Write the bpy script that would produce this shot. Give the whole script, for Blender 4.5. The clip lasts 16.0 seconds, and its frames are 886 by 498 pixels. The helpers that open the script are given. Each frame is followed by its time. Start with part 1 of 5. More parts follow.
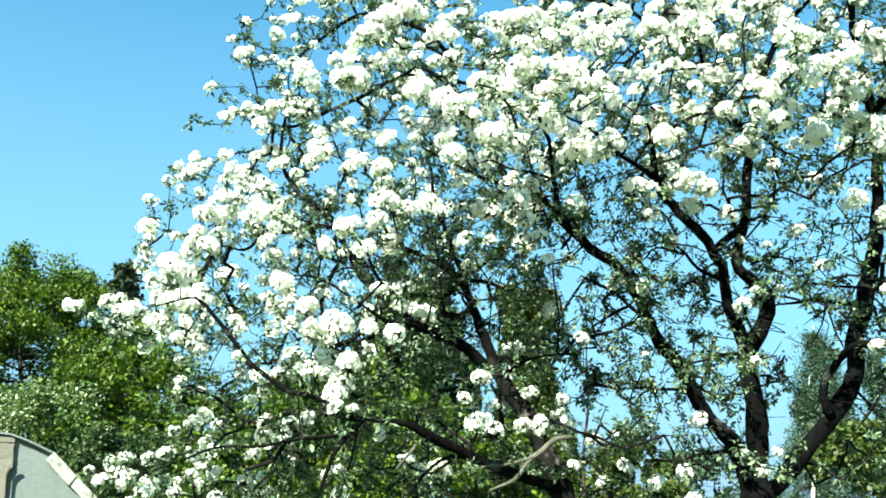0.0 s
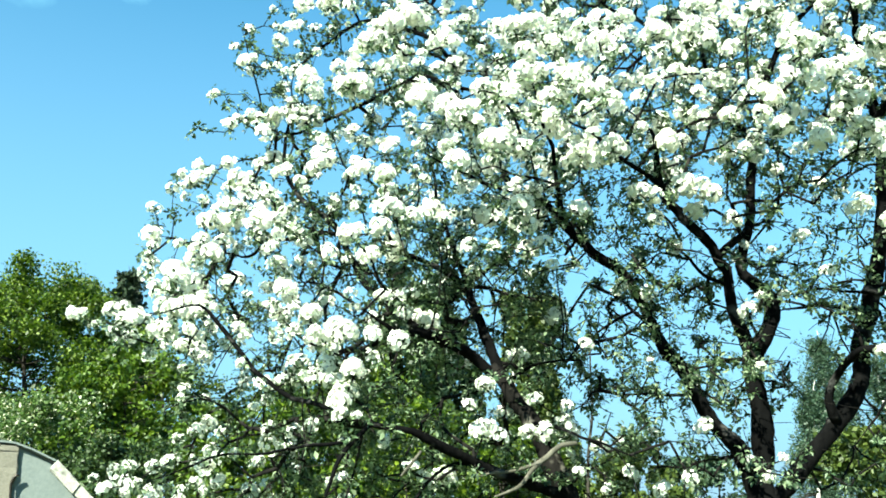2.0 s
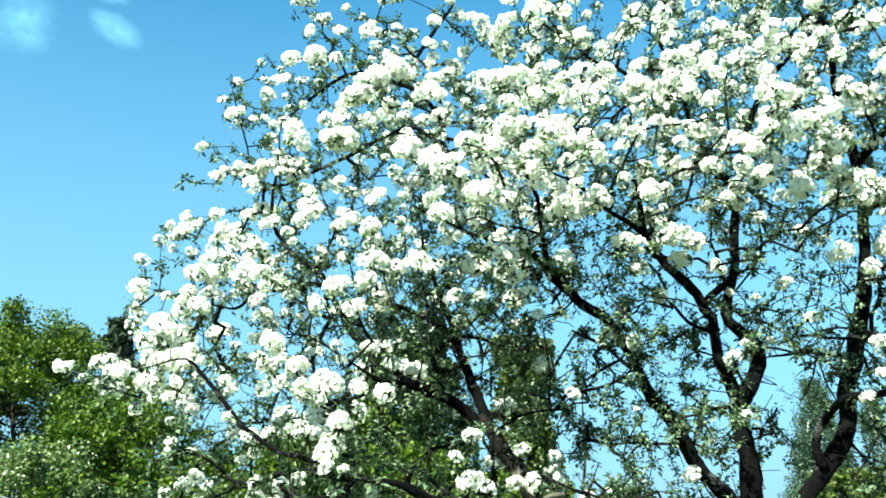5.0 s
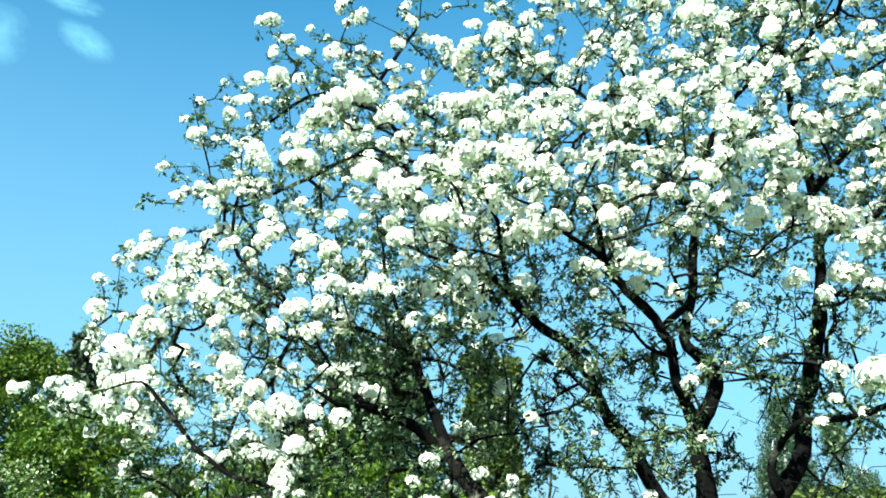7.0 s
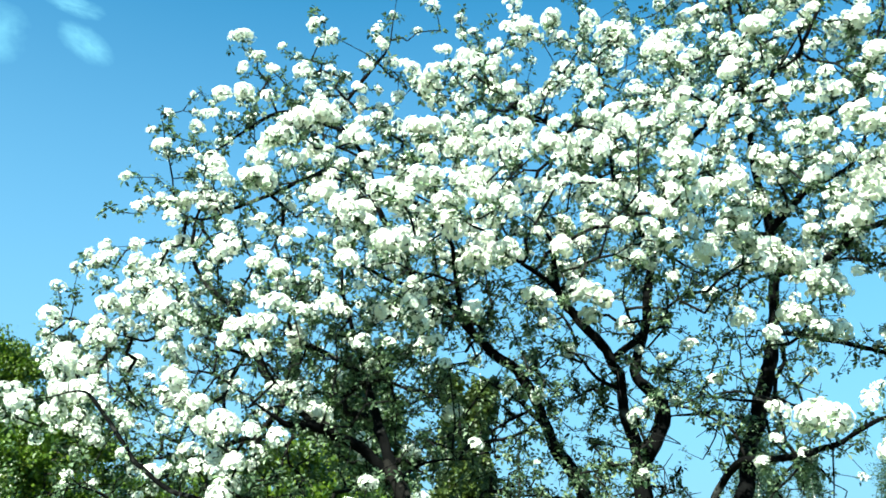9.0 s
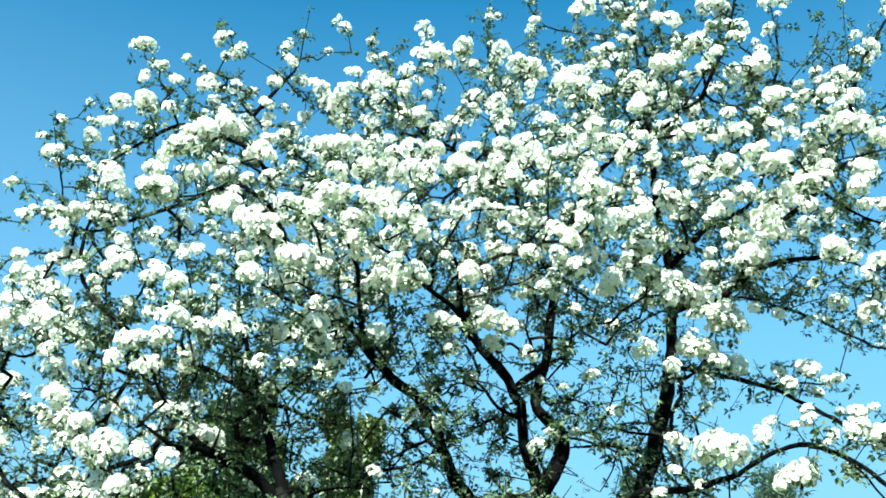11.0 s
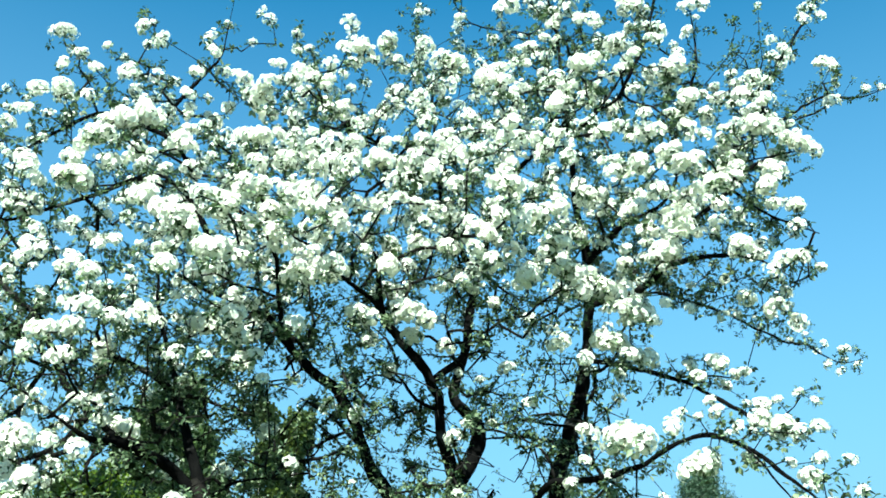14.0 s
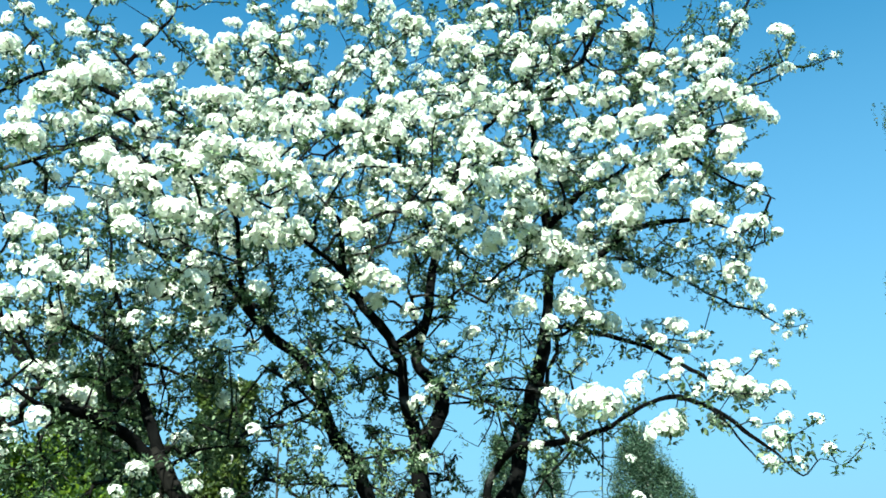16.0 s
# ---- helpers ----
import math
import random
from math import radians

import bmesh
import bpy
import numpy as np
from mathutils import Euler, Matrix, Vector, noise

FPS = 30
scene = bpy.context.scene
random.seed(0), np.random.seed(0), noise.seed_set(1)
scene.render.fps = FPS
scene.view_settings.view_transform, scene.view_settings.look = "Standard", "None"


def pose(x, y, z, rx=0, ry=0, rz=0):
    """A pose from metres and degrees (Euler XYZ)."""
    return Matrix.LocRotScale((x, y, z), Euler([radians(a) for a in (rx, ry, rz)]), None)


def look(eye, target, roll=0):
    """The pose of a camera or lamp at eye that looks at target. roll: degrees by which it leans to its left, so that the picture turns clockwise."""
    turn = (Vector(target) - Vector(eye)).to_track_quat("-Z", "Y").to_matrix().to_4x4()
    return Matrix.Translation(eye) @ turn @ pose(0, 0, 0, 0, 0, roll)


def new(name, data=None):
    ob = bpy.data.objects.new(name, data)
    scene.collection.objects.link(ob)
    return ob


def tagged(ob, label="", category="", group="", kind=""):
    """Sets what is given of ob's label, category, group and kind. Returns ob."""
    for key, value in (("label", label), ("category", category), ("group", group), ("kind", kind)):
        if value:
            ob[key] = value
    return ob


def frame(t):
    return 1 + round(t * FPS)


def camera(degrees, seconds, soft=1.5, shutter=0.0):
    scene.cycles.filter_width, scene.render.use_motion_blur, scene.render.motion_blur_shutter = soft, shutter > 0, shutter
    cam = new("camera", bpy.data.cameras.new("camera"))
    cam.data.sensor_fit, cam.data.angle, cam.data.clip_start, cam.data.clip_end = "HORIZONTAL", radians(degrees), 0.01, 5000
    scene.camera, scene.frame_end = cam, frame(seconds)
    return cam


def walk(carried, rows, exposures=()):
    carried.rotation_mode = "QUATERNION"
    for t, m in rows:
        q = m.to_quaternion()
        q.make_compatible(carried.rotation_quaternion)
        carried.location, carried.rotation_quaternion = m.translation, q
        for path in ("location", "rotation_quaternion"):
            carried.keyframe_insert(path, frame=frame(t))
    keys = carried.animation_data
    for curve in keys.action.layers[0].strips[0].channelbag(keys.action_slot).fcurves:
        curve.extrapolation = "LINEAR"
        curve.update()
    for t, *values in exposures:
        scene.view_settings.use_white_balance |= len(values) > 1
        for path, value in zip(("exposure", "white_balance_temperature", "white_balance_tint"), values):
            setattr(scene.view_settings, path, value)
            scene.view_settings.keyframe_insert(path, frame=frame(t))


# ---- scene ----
# ---------------------------------------------------------------- camera
cam = camera(49.52, 16.0, soft=1.75)
PATH = [
    (0, pose(-0.111, -0.014, 1.522, 106.23, -0.46, 8.73)),
    (0.5, pose(-0.118, -0.010, 1.522, 106.18, -0.53, 8.75)),
    (1, pose(-0.122, -0.006, 1.519, 106.20, -0.67, 8.83)),
    (1.5, pose(-0.117, -0.012, 1.521, 106.31, -0.50, 9.08)),
    (2, pose(-0.116, -0.007, 1.520, 106.65, -0.29, 8.96)),
    (2.5, pose(-0.114, -0.010, 1.523, 107.25, -0.18, 9.28)),
    (3, pose(-0.107, -0.015, 1.529, 107.51, -0.12, 9.20)),
    (3.5, pose(-0.105, -0.013, 1.538, 107.51, -0.14, 9.00)),
    (4, pose(-0.100, -0.018, 1.553, 108.09, -0.20, 8.95)),
    (4.2, pose(-0.104, -0.023, 1.556, 108.33, -0.11, 8.75)),
    (6.3, pose(-0.027, -0.055, 1.550, 110.20, 0.65, 9.03)),
    (6.5, pose(-0.031, -0.038, 1.568, 110.24, -0.02, 8.46)),
    (7, pose(-0.023, -0.050, 1.585, 110.10, 0.47, 6.91)),
    (7.5, pose(0.001, -0.051, 1.592, 110.19, 0.03, 6.68)),
    (8, pose(0.126, -0.056, 1.604, 110.56, -0.55, 6.86)),
    (8.5, pose(0.125, -0.055, 1.592, 111.44, -1.13, 5.39)),
    (8.7, pose(0.163, -0.065, 1.607, 111.18, -1.73, 5.59)),
    (10.8, pose(0.078, 0.048, 1.545, 113.33, -1.38, -0.23)),
    (11, pose(0.072, 0.052, 1.555, 113.81, -1.37, -1.54)),
    (11.5, pose(-0.011, 0.074, 1.559, 115.23, 0.16, -3.85)),
    (12, pose(0.008, 0.061, 1.569, 116.03, 0.50, -5.31)),
    (12.5, pose(-0.027, 0.053, 1.572, 116.45, 0.20, -6.14)),
    (13, pose(0.048, 0.022, 1.544, 115.35, 0.46, -5.99)),
    (13.5, pose(0.066, 0.027, 1.536, 114.69, -0.08, -6.18)),
    (14, pose(0.155, 0.002, 1.532, 113.53, -0.48, -5.29)),
    (14.5, pose(0.163, 0.017, 1.527, 113.11, 0.47, -5.02)),
    (15, pose(0.137, 0.019, 1.533, 113.48, 0.70, -7.56)),
    (15.5, pose(0.065, 0.046, 1.551, 112.14, 1.03, -10.01)),
    (16, pose(0.026, 0.076, 1.527, 111.71, 0.95, -8.75)),
]
EXPOSURES = [(0.0, 2.1, 6620, -6), (4.0, 2.08, 6520, -7), (7.0, 1.99, 6340, -8), (11.0, 1.81, 6100, -8), (13.0, 1.79, 6100, -8), (16.0, 1.76, 6100, -8)]
walk(cam, PATH, EXPOSURES)

# ---------------------------------------------------------------- light
SUN_ELEVATION, SUN_AZIMUTH = 39.0, 199.0     # degrees; azimuth clockwise from +y
world = bpy.data.worlds.new("sky")
scene.world = world
world.use_nodes = True
wn = world.node_tree
sky = wn.nodes.new("ShaderNodeTexSky")
sky.sky_type = "NISHITA"
sky.sun_disc = False
sky.sun_elevation = radians(SUN_ELEVATION)
sky.sun_rotation = radians(SUN_AZIMUTH)
sky.air_density, sky.dust_density, sky.ozone_density = 0.8, 0.0, 1.5
clear = wn.nodes.new("ShaderNodeMix")              # the deep cyan of a very clear spring sky
clear.data_type, clear.blend_type = "RGBA", "MULTIPLY"
clear.inputs[0].default_value = 1.0
clear.inputs[7].default_value = (0.26, 0.84, 0.96, 1)
wn.links.new(sky.outputs[0], clear.inputs[6])
way = wn.nodes.new("ShaderNodeTexCoord")           # pale haze that thickens towards the horizon
height = wn.nodes.new("ShaderNodeSeparateXYZ")
wn.links.new(way.outputs["Generated"], height.inputs[0])
depth = wn.nodes.new("ShaderNodeMapRange")
for socket, v in zip(depth.inputs[1:5], (0.06, 0.62, 1.0, 0.0)):
    socket.default_value = v
wn.links.new(height.outputs["Z"], depth.inputs[0])
thin = wn.nodes.new("ShaderNodeMix")
thin.data_type = "RGBA"
thin.inputs[7].default_value = (1.48, 2.42, 3.42, 1)
wn.links.new(depth.outputs[0], thin.inputs[0])
wn.links.new(clear.outputs[2], thin.inputs[6])
wn.links.new(thin.outputs[2], wn.nodes["Background"].inputs[0])
wn.nodes["Background"].inputs[1].default_value = 0.078

sun = new("sun", bpy.data.lights.new("sun", "SUN"))
sun.data.energy, sun.data.angle, sun.data.color = 5.0, radians(0.53), (1.0, 0.95, 0.86)
az, el = radians(SUN_AZIMUTH), radians(SUN_ELEVATION)
to_sun = Vector((math.sin(az) * math.cos(el), math.cos(az) * math.cos(el), math.sin(el)))
sun.matrix_world = look(to_sun * 50, (0, 0, 0))


# ---------------------------------------------------------------- materials
def material(name, rough=0.8):
    m = bpy.data.materials.new(name)
    m.use_nodes = True
    b = m.node_tree.nodes["Principled BSDF"]
    b.inputs["Roughness"].default_value = rough
    return m, m.node_tree, b


def ramp(nt, fac, stops):
    r = nt.nodes.new("ShaderNodeValToRGB")
    e = r.color_ramp.elements
    while len(e) < len(stops):
        e.new(0.5)
    for slot, (pos, col) in zip(e, stops):
        slot.position, slot.color = pos, (*col, 1)
    nt.links.new(fac, r.inputs[0])
    return r.outputs[0]


def noise_of(nt, scale, detail=4.0, stretch=None, rough=0.55):
    n = nt.nodes.new("ShaderNodeTexNoise")
    n.inputs["Scale"].default_value = scale
    n.inputs["Detail"].default_value = detail
    n.inputs["Roughness"].default_value = rough
    co = nt.nodes.new("ShaderNodeTexCoord")
    if stretch:
        mp = nt.nodes.new("ShaderNodeMapping")
        mp.inputs["Scale"].default_value = stretch
        nt.links.new(co.outputs["Object"], mp.inputs[0])
        nt.links.new(mp.outputs[0], n.inputs["Vector"])
    else:
        nt.links.new(co.outputs["Object"], n.inputs["Vector"])
    return n.outputs["Fac"]


def mixed(nt, fac, a, b, mode="MIX"):
    m = nt.nodes.new("ShaderNodeMix")
    m.data_type, m.blend_type = "RGBA", mode
    for socket, v in ((m.inputs[0], fac), (m.inputs[6], a), (m.inputs[7], b)):
        if isinstance(v, bpy.types.NodeSocket):
            nt.links.new(v, socket)
        elif isinstance(v, tuple):
            socket.default_value = (*v, 1)
        else:
            socket.default_value = v
    return m.outputs[2]


def bumped(nt, b, height, strength, distance):
    n = nt.nodes.new("ShaderNodeBump")
    n.inputs["Strength"].default_value, n.inputs["Distance"].default_value = strength, distance
    nt.links.new(height, n.inputs["Height"])
    nt.links.new(n.outputs[0], b.inputs["Normal"])


def bark_material(name, dark, light, fleck, amount):
    m, nt, b = material(name, 0.92)
    grain = noise_of(nt, 26, 6, (1, 1, 0.35))
    patch = noise_of(nt, 7, 3)
    col = ramp(nt, grain, [(0.32, dark), (0.68, light)])
    mask = ramp(nt, patch, [(0.62 - amount, (0, 0, 0)), (0.74 - amount * 0.6, (1, 1, 1))])
    nt.links.new(mixed(nt, mask, col, fleck), b.inputs["Base Color"])
    bumped(nt, b, grain, 0.8, 0.012)
    b.inputs["Specular IOR Level"].default_value = 0.06
    return m


def leafy_material(name, stops, through_colour, share=0.3, rough=0.5):
    """Thin leaf or petal: gloss above, some light let through; each island varies."""
    m, nt, b = material(name, rough)
    geo = nt.nodes.new("ShaderNodeNewGeometry")
    col = ramp(nt, geo.outputs["Random Per Island"], stops)
    nt.links.new(col, b.inputs["Base Color"])
    b.inputs["Specular IOR Level"].default_value = 0.35
    tr = nt.nodes.new("ShaderNodeBsdfTranslucent")
    nt.links.new(mixed(nt, 1.0, col, through_colour, "MULTIPLY"), tr.inputs[0])
    mx = nt.nodes.new("ShaderNodeMixShader")
    mx.inputs[0].default_value = share
    out = nt.nodes["Material Output"]
    nt.links.new(b.outputs[0], mx.inputs[1])
    nt.links.new(tr.outputs[0], mx.inputs[2])
    nt.links.new(mx.outputs[0], out.inputs[0])
    return m


# Crown shade is put into this near-black; its pale flecks are painted sunlight.
SHADED_APPLE_BARK = bark_material("shaded_apple_bark", (0.0008, 0.0009, 0.001), (0.0036, 0.0037, 0.0038), (0.06, 0.06, 0.058), 0.02)
# Real lichen over a ground colour that carries the crown's shade.
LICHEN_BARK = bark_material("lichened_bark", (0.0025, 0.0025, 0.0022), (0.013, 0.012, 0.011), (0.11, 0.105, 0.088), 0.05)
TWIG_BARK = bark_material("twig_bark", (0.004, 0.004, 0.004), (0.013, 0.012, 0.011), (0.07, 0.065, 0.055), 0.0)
DARK_BARK = bark_material("dark_bark", (0.012, 0.011, 0.009), (0.05, 0.045, 0.038), (0.16, 0.16, 0.12), 0.0)
BIRCH_BARK = bark_material("birch_bark", (0.35, 0.34, 0.31), (0.72, 0.70, 0.66), (0.06, 0.05, 0.05), -0.02)
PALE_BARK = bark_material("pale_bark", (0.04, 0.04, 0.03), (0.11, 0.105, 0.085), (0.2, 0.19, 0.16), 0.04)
PETAL = leafy_material("petal", [(0.0, (0.81, 0.84, 0.76)), (0.5, (0.87, 0.89, 0.82)), (1.0, (0.905, 0.92, 0.86))], (1, 1, 0.94), 0.38, 0.6)
STAMEN = leafy_material("stamen", [(0.0, (0.62, 0.52, 0.18)), (1.0, (0.75, 0.66, 0.3))], (1, 1, 0.8), 0.3)
APPLE_LEAF = leafy_material("apple_leaf", [(0.0, (0.012, 0.025, 0.012)), (0.5, (0.054, 0.096, 0.045)), (1.0, (0.23, 0.295, 0.175))], (0.95, 1.15, 0.75), 0.3, 0.42)
FOLIAGE = leafy_material("foliage", [(0.0, (0.012, 0.033, 0.003)), (0.5, (0.052, 0.094, 0.007)), (1.0, (0.125, 0.18, 0.014))], (0.95, 1.2, 0.4), 0.3)
FOLIAGE_YELLOW = leafy_material("foliage_yellow", [(0.0, (0.016, 0.044, 0.004)), (0.5, (0.05, 0.098, 0.008)), (1.0, (0.115, 0.18, 0.018))], (1.1, 1.1, 0.4), 0.32)
FOLIAGE_BIRCH = leafy_material("foliage_birch", [(0.0, (0.016, 0.038, 0.022)), (0.5, (0.036, 0.072, 0.042)), (1.0, (0.075, 0.125, 0.075))], (1.0, 1.1, 0.6), 0.25)
FOLIAGE_PALE = leafy_material("foliage_pale", [(0.0, (0.035, 0.07, 0.016)), (0.83, (0.075, 0.13, 0.028)), (0.89, (0.45, 0.48, 0.32)), (1.0, (0.62, 0.63, 0.5))], (1.1, 1.1, 0.6), 0.3)
FOLIAGE_DARK = leafy_material("foliage_dark", [(0.0, (0.013, 0.030, 0.009)), (0.5, (0.028, 0.055, 0.015)), (1.0, (0.058, 0.095, 0.026))], (1.0, 1.1, 0.5), 0.2)
FOLIAGE_MID = leafy_material("foliage_mid", [(0.0, (0.016, 0.032, 0.006)), (0.5, (0.045, 0.07, 0.012)), (1.0, (0.09, 0.125, 0.025))], (1.0, 1.1, 0.5), 0.25)
NEEDLES = leafy_material("needles", [(0.0, (0.012, 0.025, 0.014)), (1.0, (0.035, 0.055, 0.028))], (0.8, 1.0, 0.6), 0.12)


# ---------------------------------------------------------------- mesh helpers
def group_thing(name, label, category, group="", kind=""):
    return tagged(new(name), label, category, group, kind)


def mesh_of(name, verts, faces, mats, smooth=False, index=None):
    """A mesh from an (n, 3) array and an (m, k) array of corners."""
    verts, faces = np.asarray(verts, "f"), np.asarray(faces, "i")
    me = bpy.data.meshes.new(name)
    k = faces.shape[1]
    me.vertices.add(len(verts))
    me.vertices.foreach_set("co", verts.ravel())
    me.loops.add(faces.size)
    me.loops.foreach_set("vertex_index", faces.ravel())
    me.polygons.add(len(faces))
    me.polygons.foreach_set("loop_start", np.arange(0, faces.size, k, dtype="i"))
    me.polygons.foreach_set("loop_total", np.full(len(faces), k, "i"))
    if smooth:
        me.polygons.foreach_set("use_smooth", np.ones(len(faces), bool))
    for m in mats:
        me.materials.append(m)
    if index is not None:
        me.polygons.foreach_set("material_index", np.asarray(index, "i"))
    me.update(calc_edges=True)
    return me


def part(name, data, material_, parent, label="", kind=""):
    """Links a bmesh or a mesh as one mesh object under a thing or a part."""
    if isinstance(data, bmesh.types.BMesh):
        me = bpy.data.meshes.new(name)
        data.to_mesh(me)
        data.free()
        me.materials.append(material_)
        data = me
    ob = new(name, data)
    ob.parent = parent
    return tagged(ob, label, kind=kind)


def smooth_line(points, step):
    """A Catmull-Rom line through points (x, y, z, r), resampled."""
    p = np.array(points, float)
    p = np.vstack([2 * p[0] - p[1], p, 2 * p[-1] - p[-2]])
    out = []
    for i in range(1, len(p) - 2):
        n = max(1, int(round(np.linalg.norm(p[i + 1, :3] - p[i, :3]) / step)))
        for s in np.arange(n) / n:
            a, b, c, d = p[i - 1:i + 3]
            out.append(0.5 * (2 * b + (c - a) * s + (2 * a - 5 * b + 4 * c - d) * s * s + (3 * b - a - 3 * c + d) * s ** 3))
    out.append(p[-2])
    return np.array(out)


def tube(line, sides, rng, knobs=0.0):
    """Vertices and quads of a tapering tube along (x, y, z, r), with uneven sides and closed ends."""
    n = len(line)
    t = np.gradient(line[:, :3], axis=0)
    t /= np.linalg.norm(t, axis=1)[:, None] + 1e-9
    up = np.array([0.31, 0.95, 0.05])
    u = np.cross(t, up)
    u /= np.linalg.norm(u, axis=1)[:, None] + 1e-9
    v = np.cross(t, u)
    a = np.arange(sides) / sides * 2 * np.pi
    wob = 1 + knobs * rng.standard_normal((n, sides)) * 0.5
    if knobs:
        wob *= 1 + knobs * np.convolve(rng.standard_normal(n + 4), np.ones(5) / 5, "valid")[:, None] * 2.2
    rad = np.maximum(line[:, 3], 0.0004)[:, None] * wob
    ring = line[:, None, :3] + rad[..., None] * (np.cos(a)[None, :, None] * u[:, None] + np.sin(a)[None, :, None] * v[:, None])
    verts = ring.reshape(-1, 3)
    i, j = np.meshgrid(np.arange(n - 1), np.arange(sides), indexing="ij")
    k = (j + 1) % sides
    quads = np.stack([i * sides + j, i * sides + k, (i + 1) * sides + k, (i + 1) * sides + j], -1).reshape(-1, 4)
    verts = np.vstack([verts, line[0, :3], line[-1, :3]])
    c0, c1 = n * sides, n * sides + 1
    j = np.arange(0, sides, 2)
    caps0 = np.stack([np.full(len(j), c0), (j + 2) % sides, (j + 1) % sides, j], -1)
    e = (n - 1) * sides
    caps1 = np.stack([np.full(len(j), c1), e + j, e + (j + 1) % sides, e + (j + 2) % sides], -1)
    return verts, np.vstack([quads, caps0, caps1])


def joined(pieces):
    vs, fs, at = [], [], 0
    for v, f in pieces:
        vs.append(v)
        fs.append(np.asarray(f) + at)
        at += len(v)
    return np.vstack(vs), np.vstack(fs)


def scattered(variants, which, frames, sizes, places):
    """Joins copies of small (verts, faces) variants: turned by frames (n, 3, 3), sized and placed."""
    vs, fs, at = [], [], 0
    for k, (v, f) in enumerate(variants):
        pick = np.nonzero(which == k)[0]
        if not len(pick):
            continue
        w = np.einsum("nij,vj->nvi", frames[pick] * sizes[pick][:, None, None], v) + places[pick][:, None]
        vs.append(w.reshape(-1, 3))
        fs.append((f[None] + (np.arange(len(pick)) * len(v))[:, None, None] + at).reshape(-1, f.shape[1]))
        at += len(pick) * len(v)
    return np.vstack(vs), np.vstack(fs)


def frames_along(axis, rng):
    """Turn matrices whose z lies along each axis, spun at random."""
    z = axis / (np.linalg.norm(axis, axis=1)[:, None] + 1e-9)
    h = rng.standard_normal(z.shape)
    x = np.cross(h, z)
    x /= np.linalg.norm(x, axis=1)[:, None] + 1e-9
    return np.stack([x, np.cross(z, x), z], -1)


# ---------------------------------------------------------------- ground
def ground_sheet():
    m, nt, b = material("meadow", 0.95)
    fine, broad = noise_of(nt, 9, 6), noise_of(nt, 0.25, 3)
    col = ramp(nt, fine, [(0.3, (0.02, 0.04, 0.008)), (0.7, (0.06, 0.09, 0.02))])
    nt.links.new(mixed(nt, broad, col, (0.06, 0.075, 0.02)), b.inputs["Base Color"])
    bumped(nt, b, fine, 0.7, 0.05)
    n = 80
    s = np.linspace(-1, 1, n)
    s = np.sign(s) * np.abs(s) ** 3 * 2500
    x, y = np.meshgrid(s, s, indexing="ij")
    z = 0.12 * np.sin(x * 0.21 + 1) * np.cos(y * 0.17) * np.clip(np.hypot(x, y) / 12 - 0.6, 0, 1)
    i, j = np.meshgrid(np.arange(n - 1), np.arange(n - 1), indexing="ij")
    f = np.stack([i * n + j, (i + 1) * n + j, (i + 1) * n + j + 1, i * n + j + 1], -1).reshape(-1, 4)
    ob = new("ground", mesh_of("ground", np.stack([x, y, z], -1).reshape(-1, 3), f, [m], True))
    tagged(ob, "rough green meadow of uncut spring grass", "ground", kind="structure")


ground_sheet()


# ---------------------------------------------------------------- apple trees
def limb(*points):
    """A limb's line with the small crooks that wood has."""
    line = smooth_line(points, 0.04)
    for i, q in enumerate(line):
        free = min(1.0, i / 6)
        at = Vector(q[:3])
        q[:3] += np.array(noise.noise_vector(at * 5.0)) * 0.016 * free + np.array(noise.noise_vector(at * 14.0)) * 0.006 * free
    if line[-1][3] < 0.012:                             # a limb that runs out thins to a twig
        line[:, 3] *= np.interp(np.arange(len(line)), [0, 0.75 * len(line), len(line)], [1.0, 1.0, 0.35])
    return line


TRUNK_A = limb((0.65, 5.02, -0.05, 0.175), (0.65, 5.01, 0.2, 0.14), (0.66, 5.00, 0.8, 0.115), (0.67, 5.00, 1.56, 0.095), (0.67, 5.00, 1.71, 0.07), (0.67, 5.00, 1.81, 0.05))
LIMBS_A = []
LIMBS_A.append(limb((0.67, 5.00, 1.79, 0.0499), (0.69, 5.00, 1.90, 0.0502), (0.69, 5.00, 2.06, 0.0507), (0.68, 5.00, 2.23, 0.0484), (0.67, 5.00, 2.35, 0.0487), (0.68, 5.00, 2.44, 0.0461)))
LIMBS_A.append(limb((0.68, 5.00, 2.39, 0.0373), (0.64, 5.00, 2.54, 0.0348), (0.60, 4.98, 2.64, 0.0320), (0.59, 4.96, 2.75, 0.0321), (0.58, 4.93, 2.84, 0.0321), (0.54, 4.92, 2.88, 0.0325), (0.51, 4.90, 2.96, 0.0296), (0.40, 4.85, 3.07, 0.0265), (0.32, 4.80, 3.15, 0.0234), (0.27, 4.72, 3.19, 0.0202), (0.24, 4.65, 3.29, 0.0172), (0.23, 4.55, 3.37, 0.0142), (0.20, 4.45, 3.44, 0.0112), (0.09, 4.30, 3.48, 0.0081)))
LIMBS_A.append(limb((0.26, 4.70, 3.23, 0.0144), (0.17, 4.60, 3.27, 0.0128), (0.05, 4.50, 3.33, 0.0111), (-0.06, 4.40, 3.40, 0.0096), (-0.20, 4.30, 3.45, 0.0080)))
LIMBS_A.append(limb((0.57, 4.95, 2.77, 0.0117), (0.46, 4.90, 2.81, 0.0102), (0.38, 4.85, 2.88, 0.0087), (0.29, 4.80, 2.94, 0.0072), (0.21, 4.75, 2.99, 0.0057)))
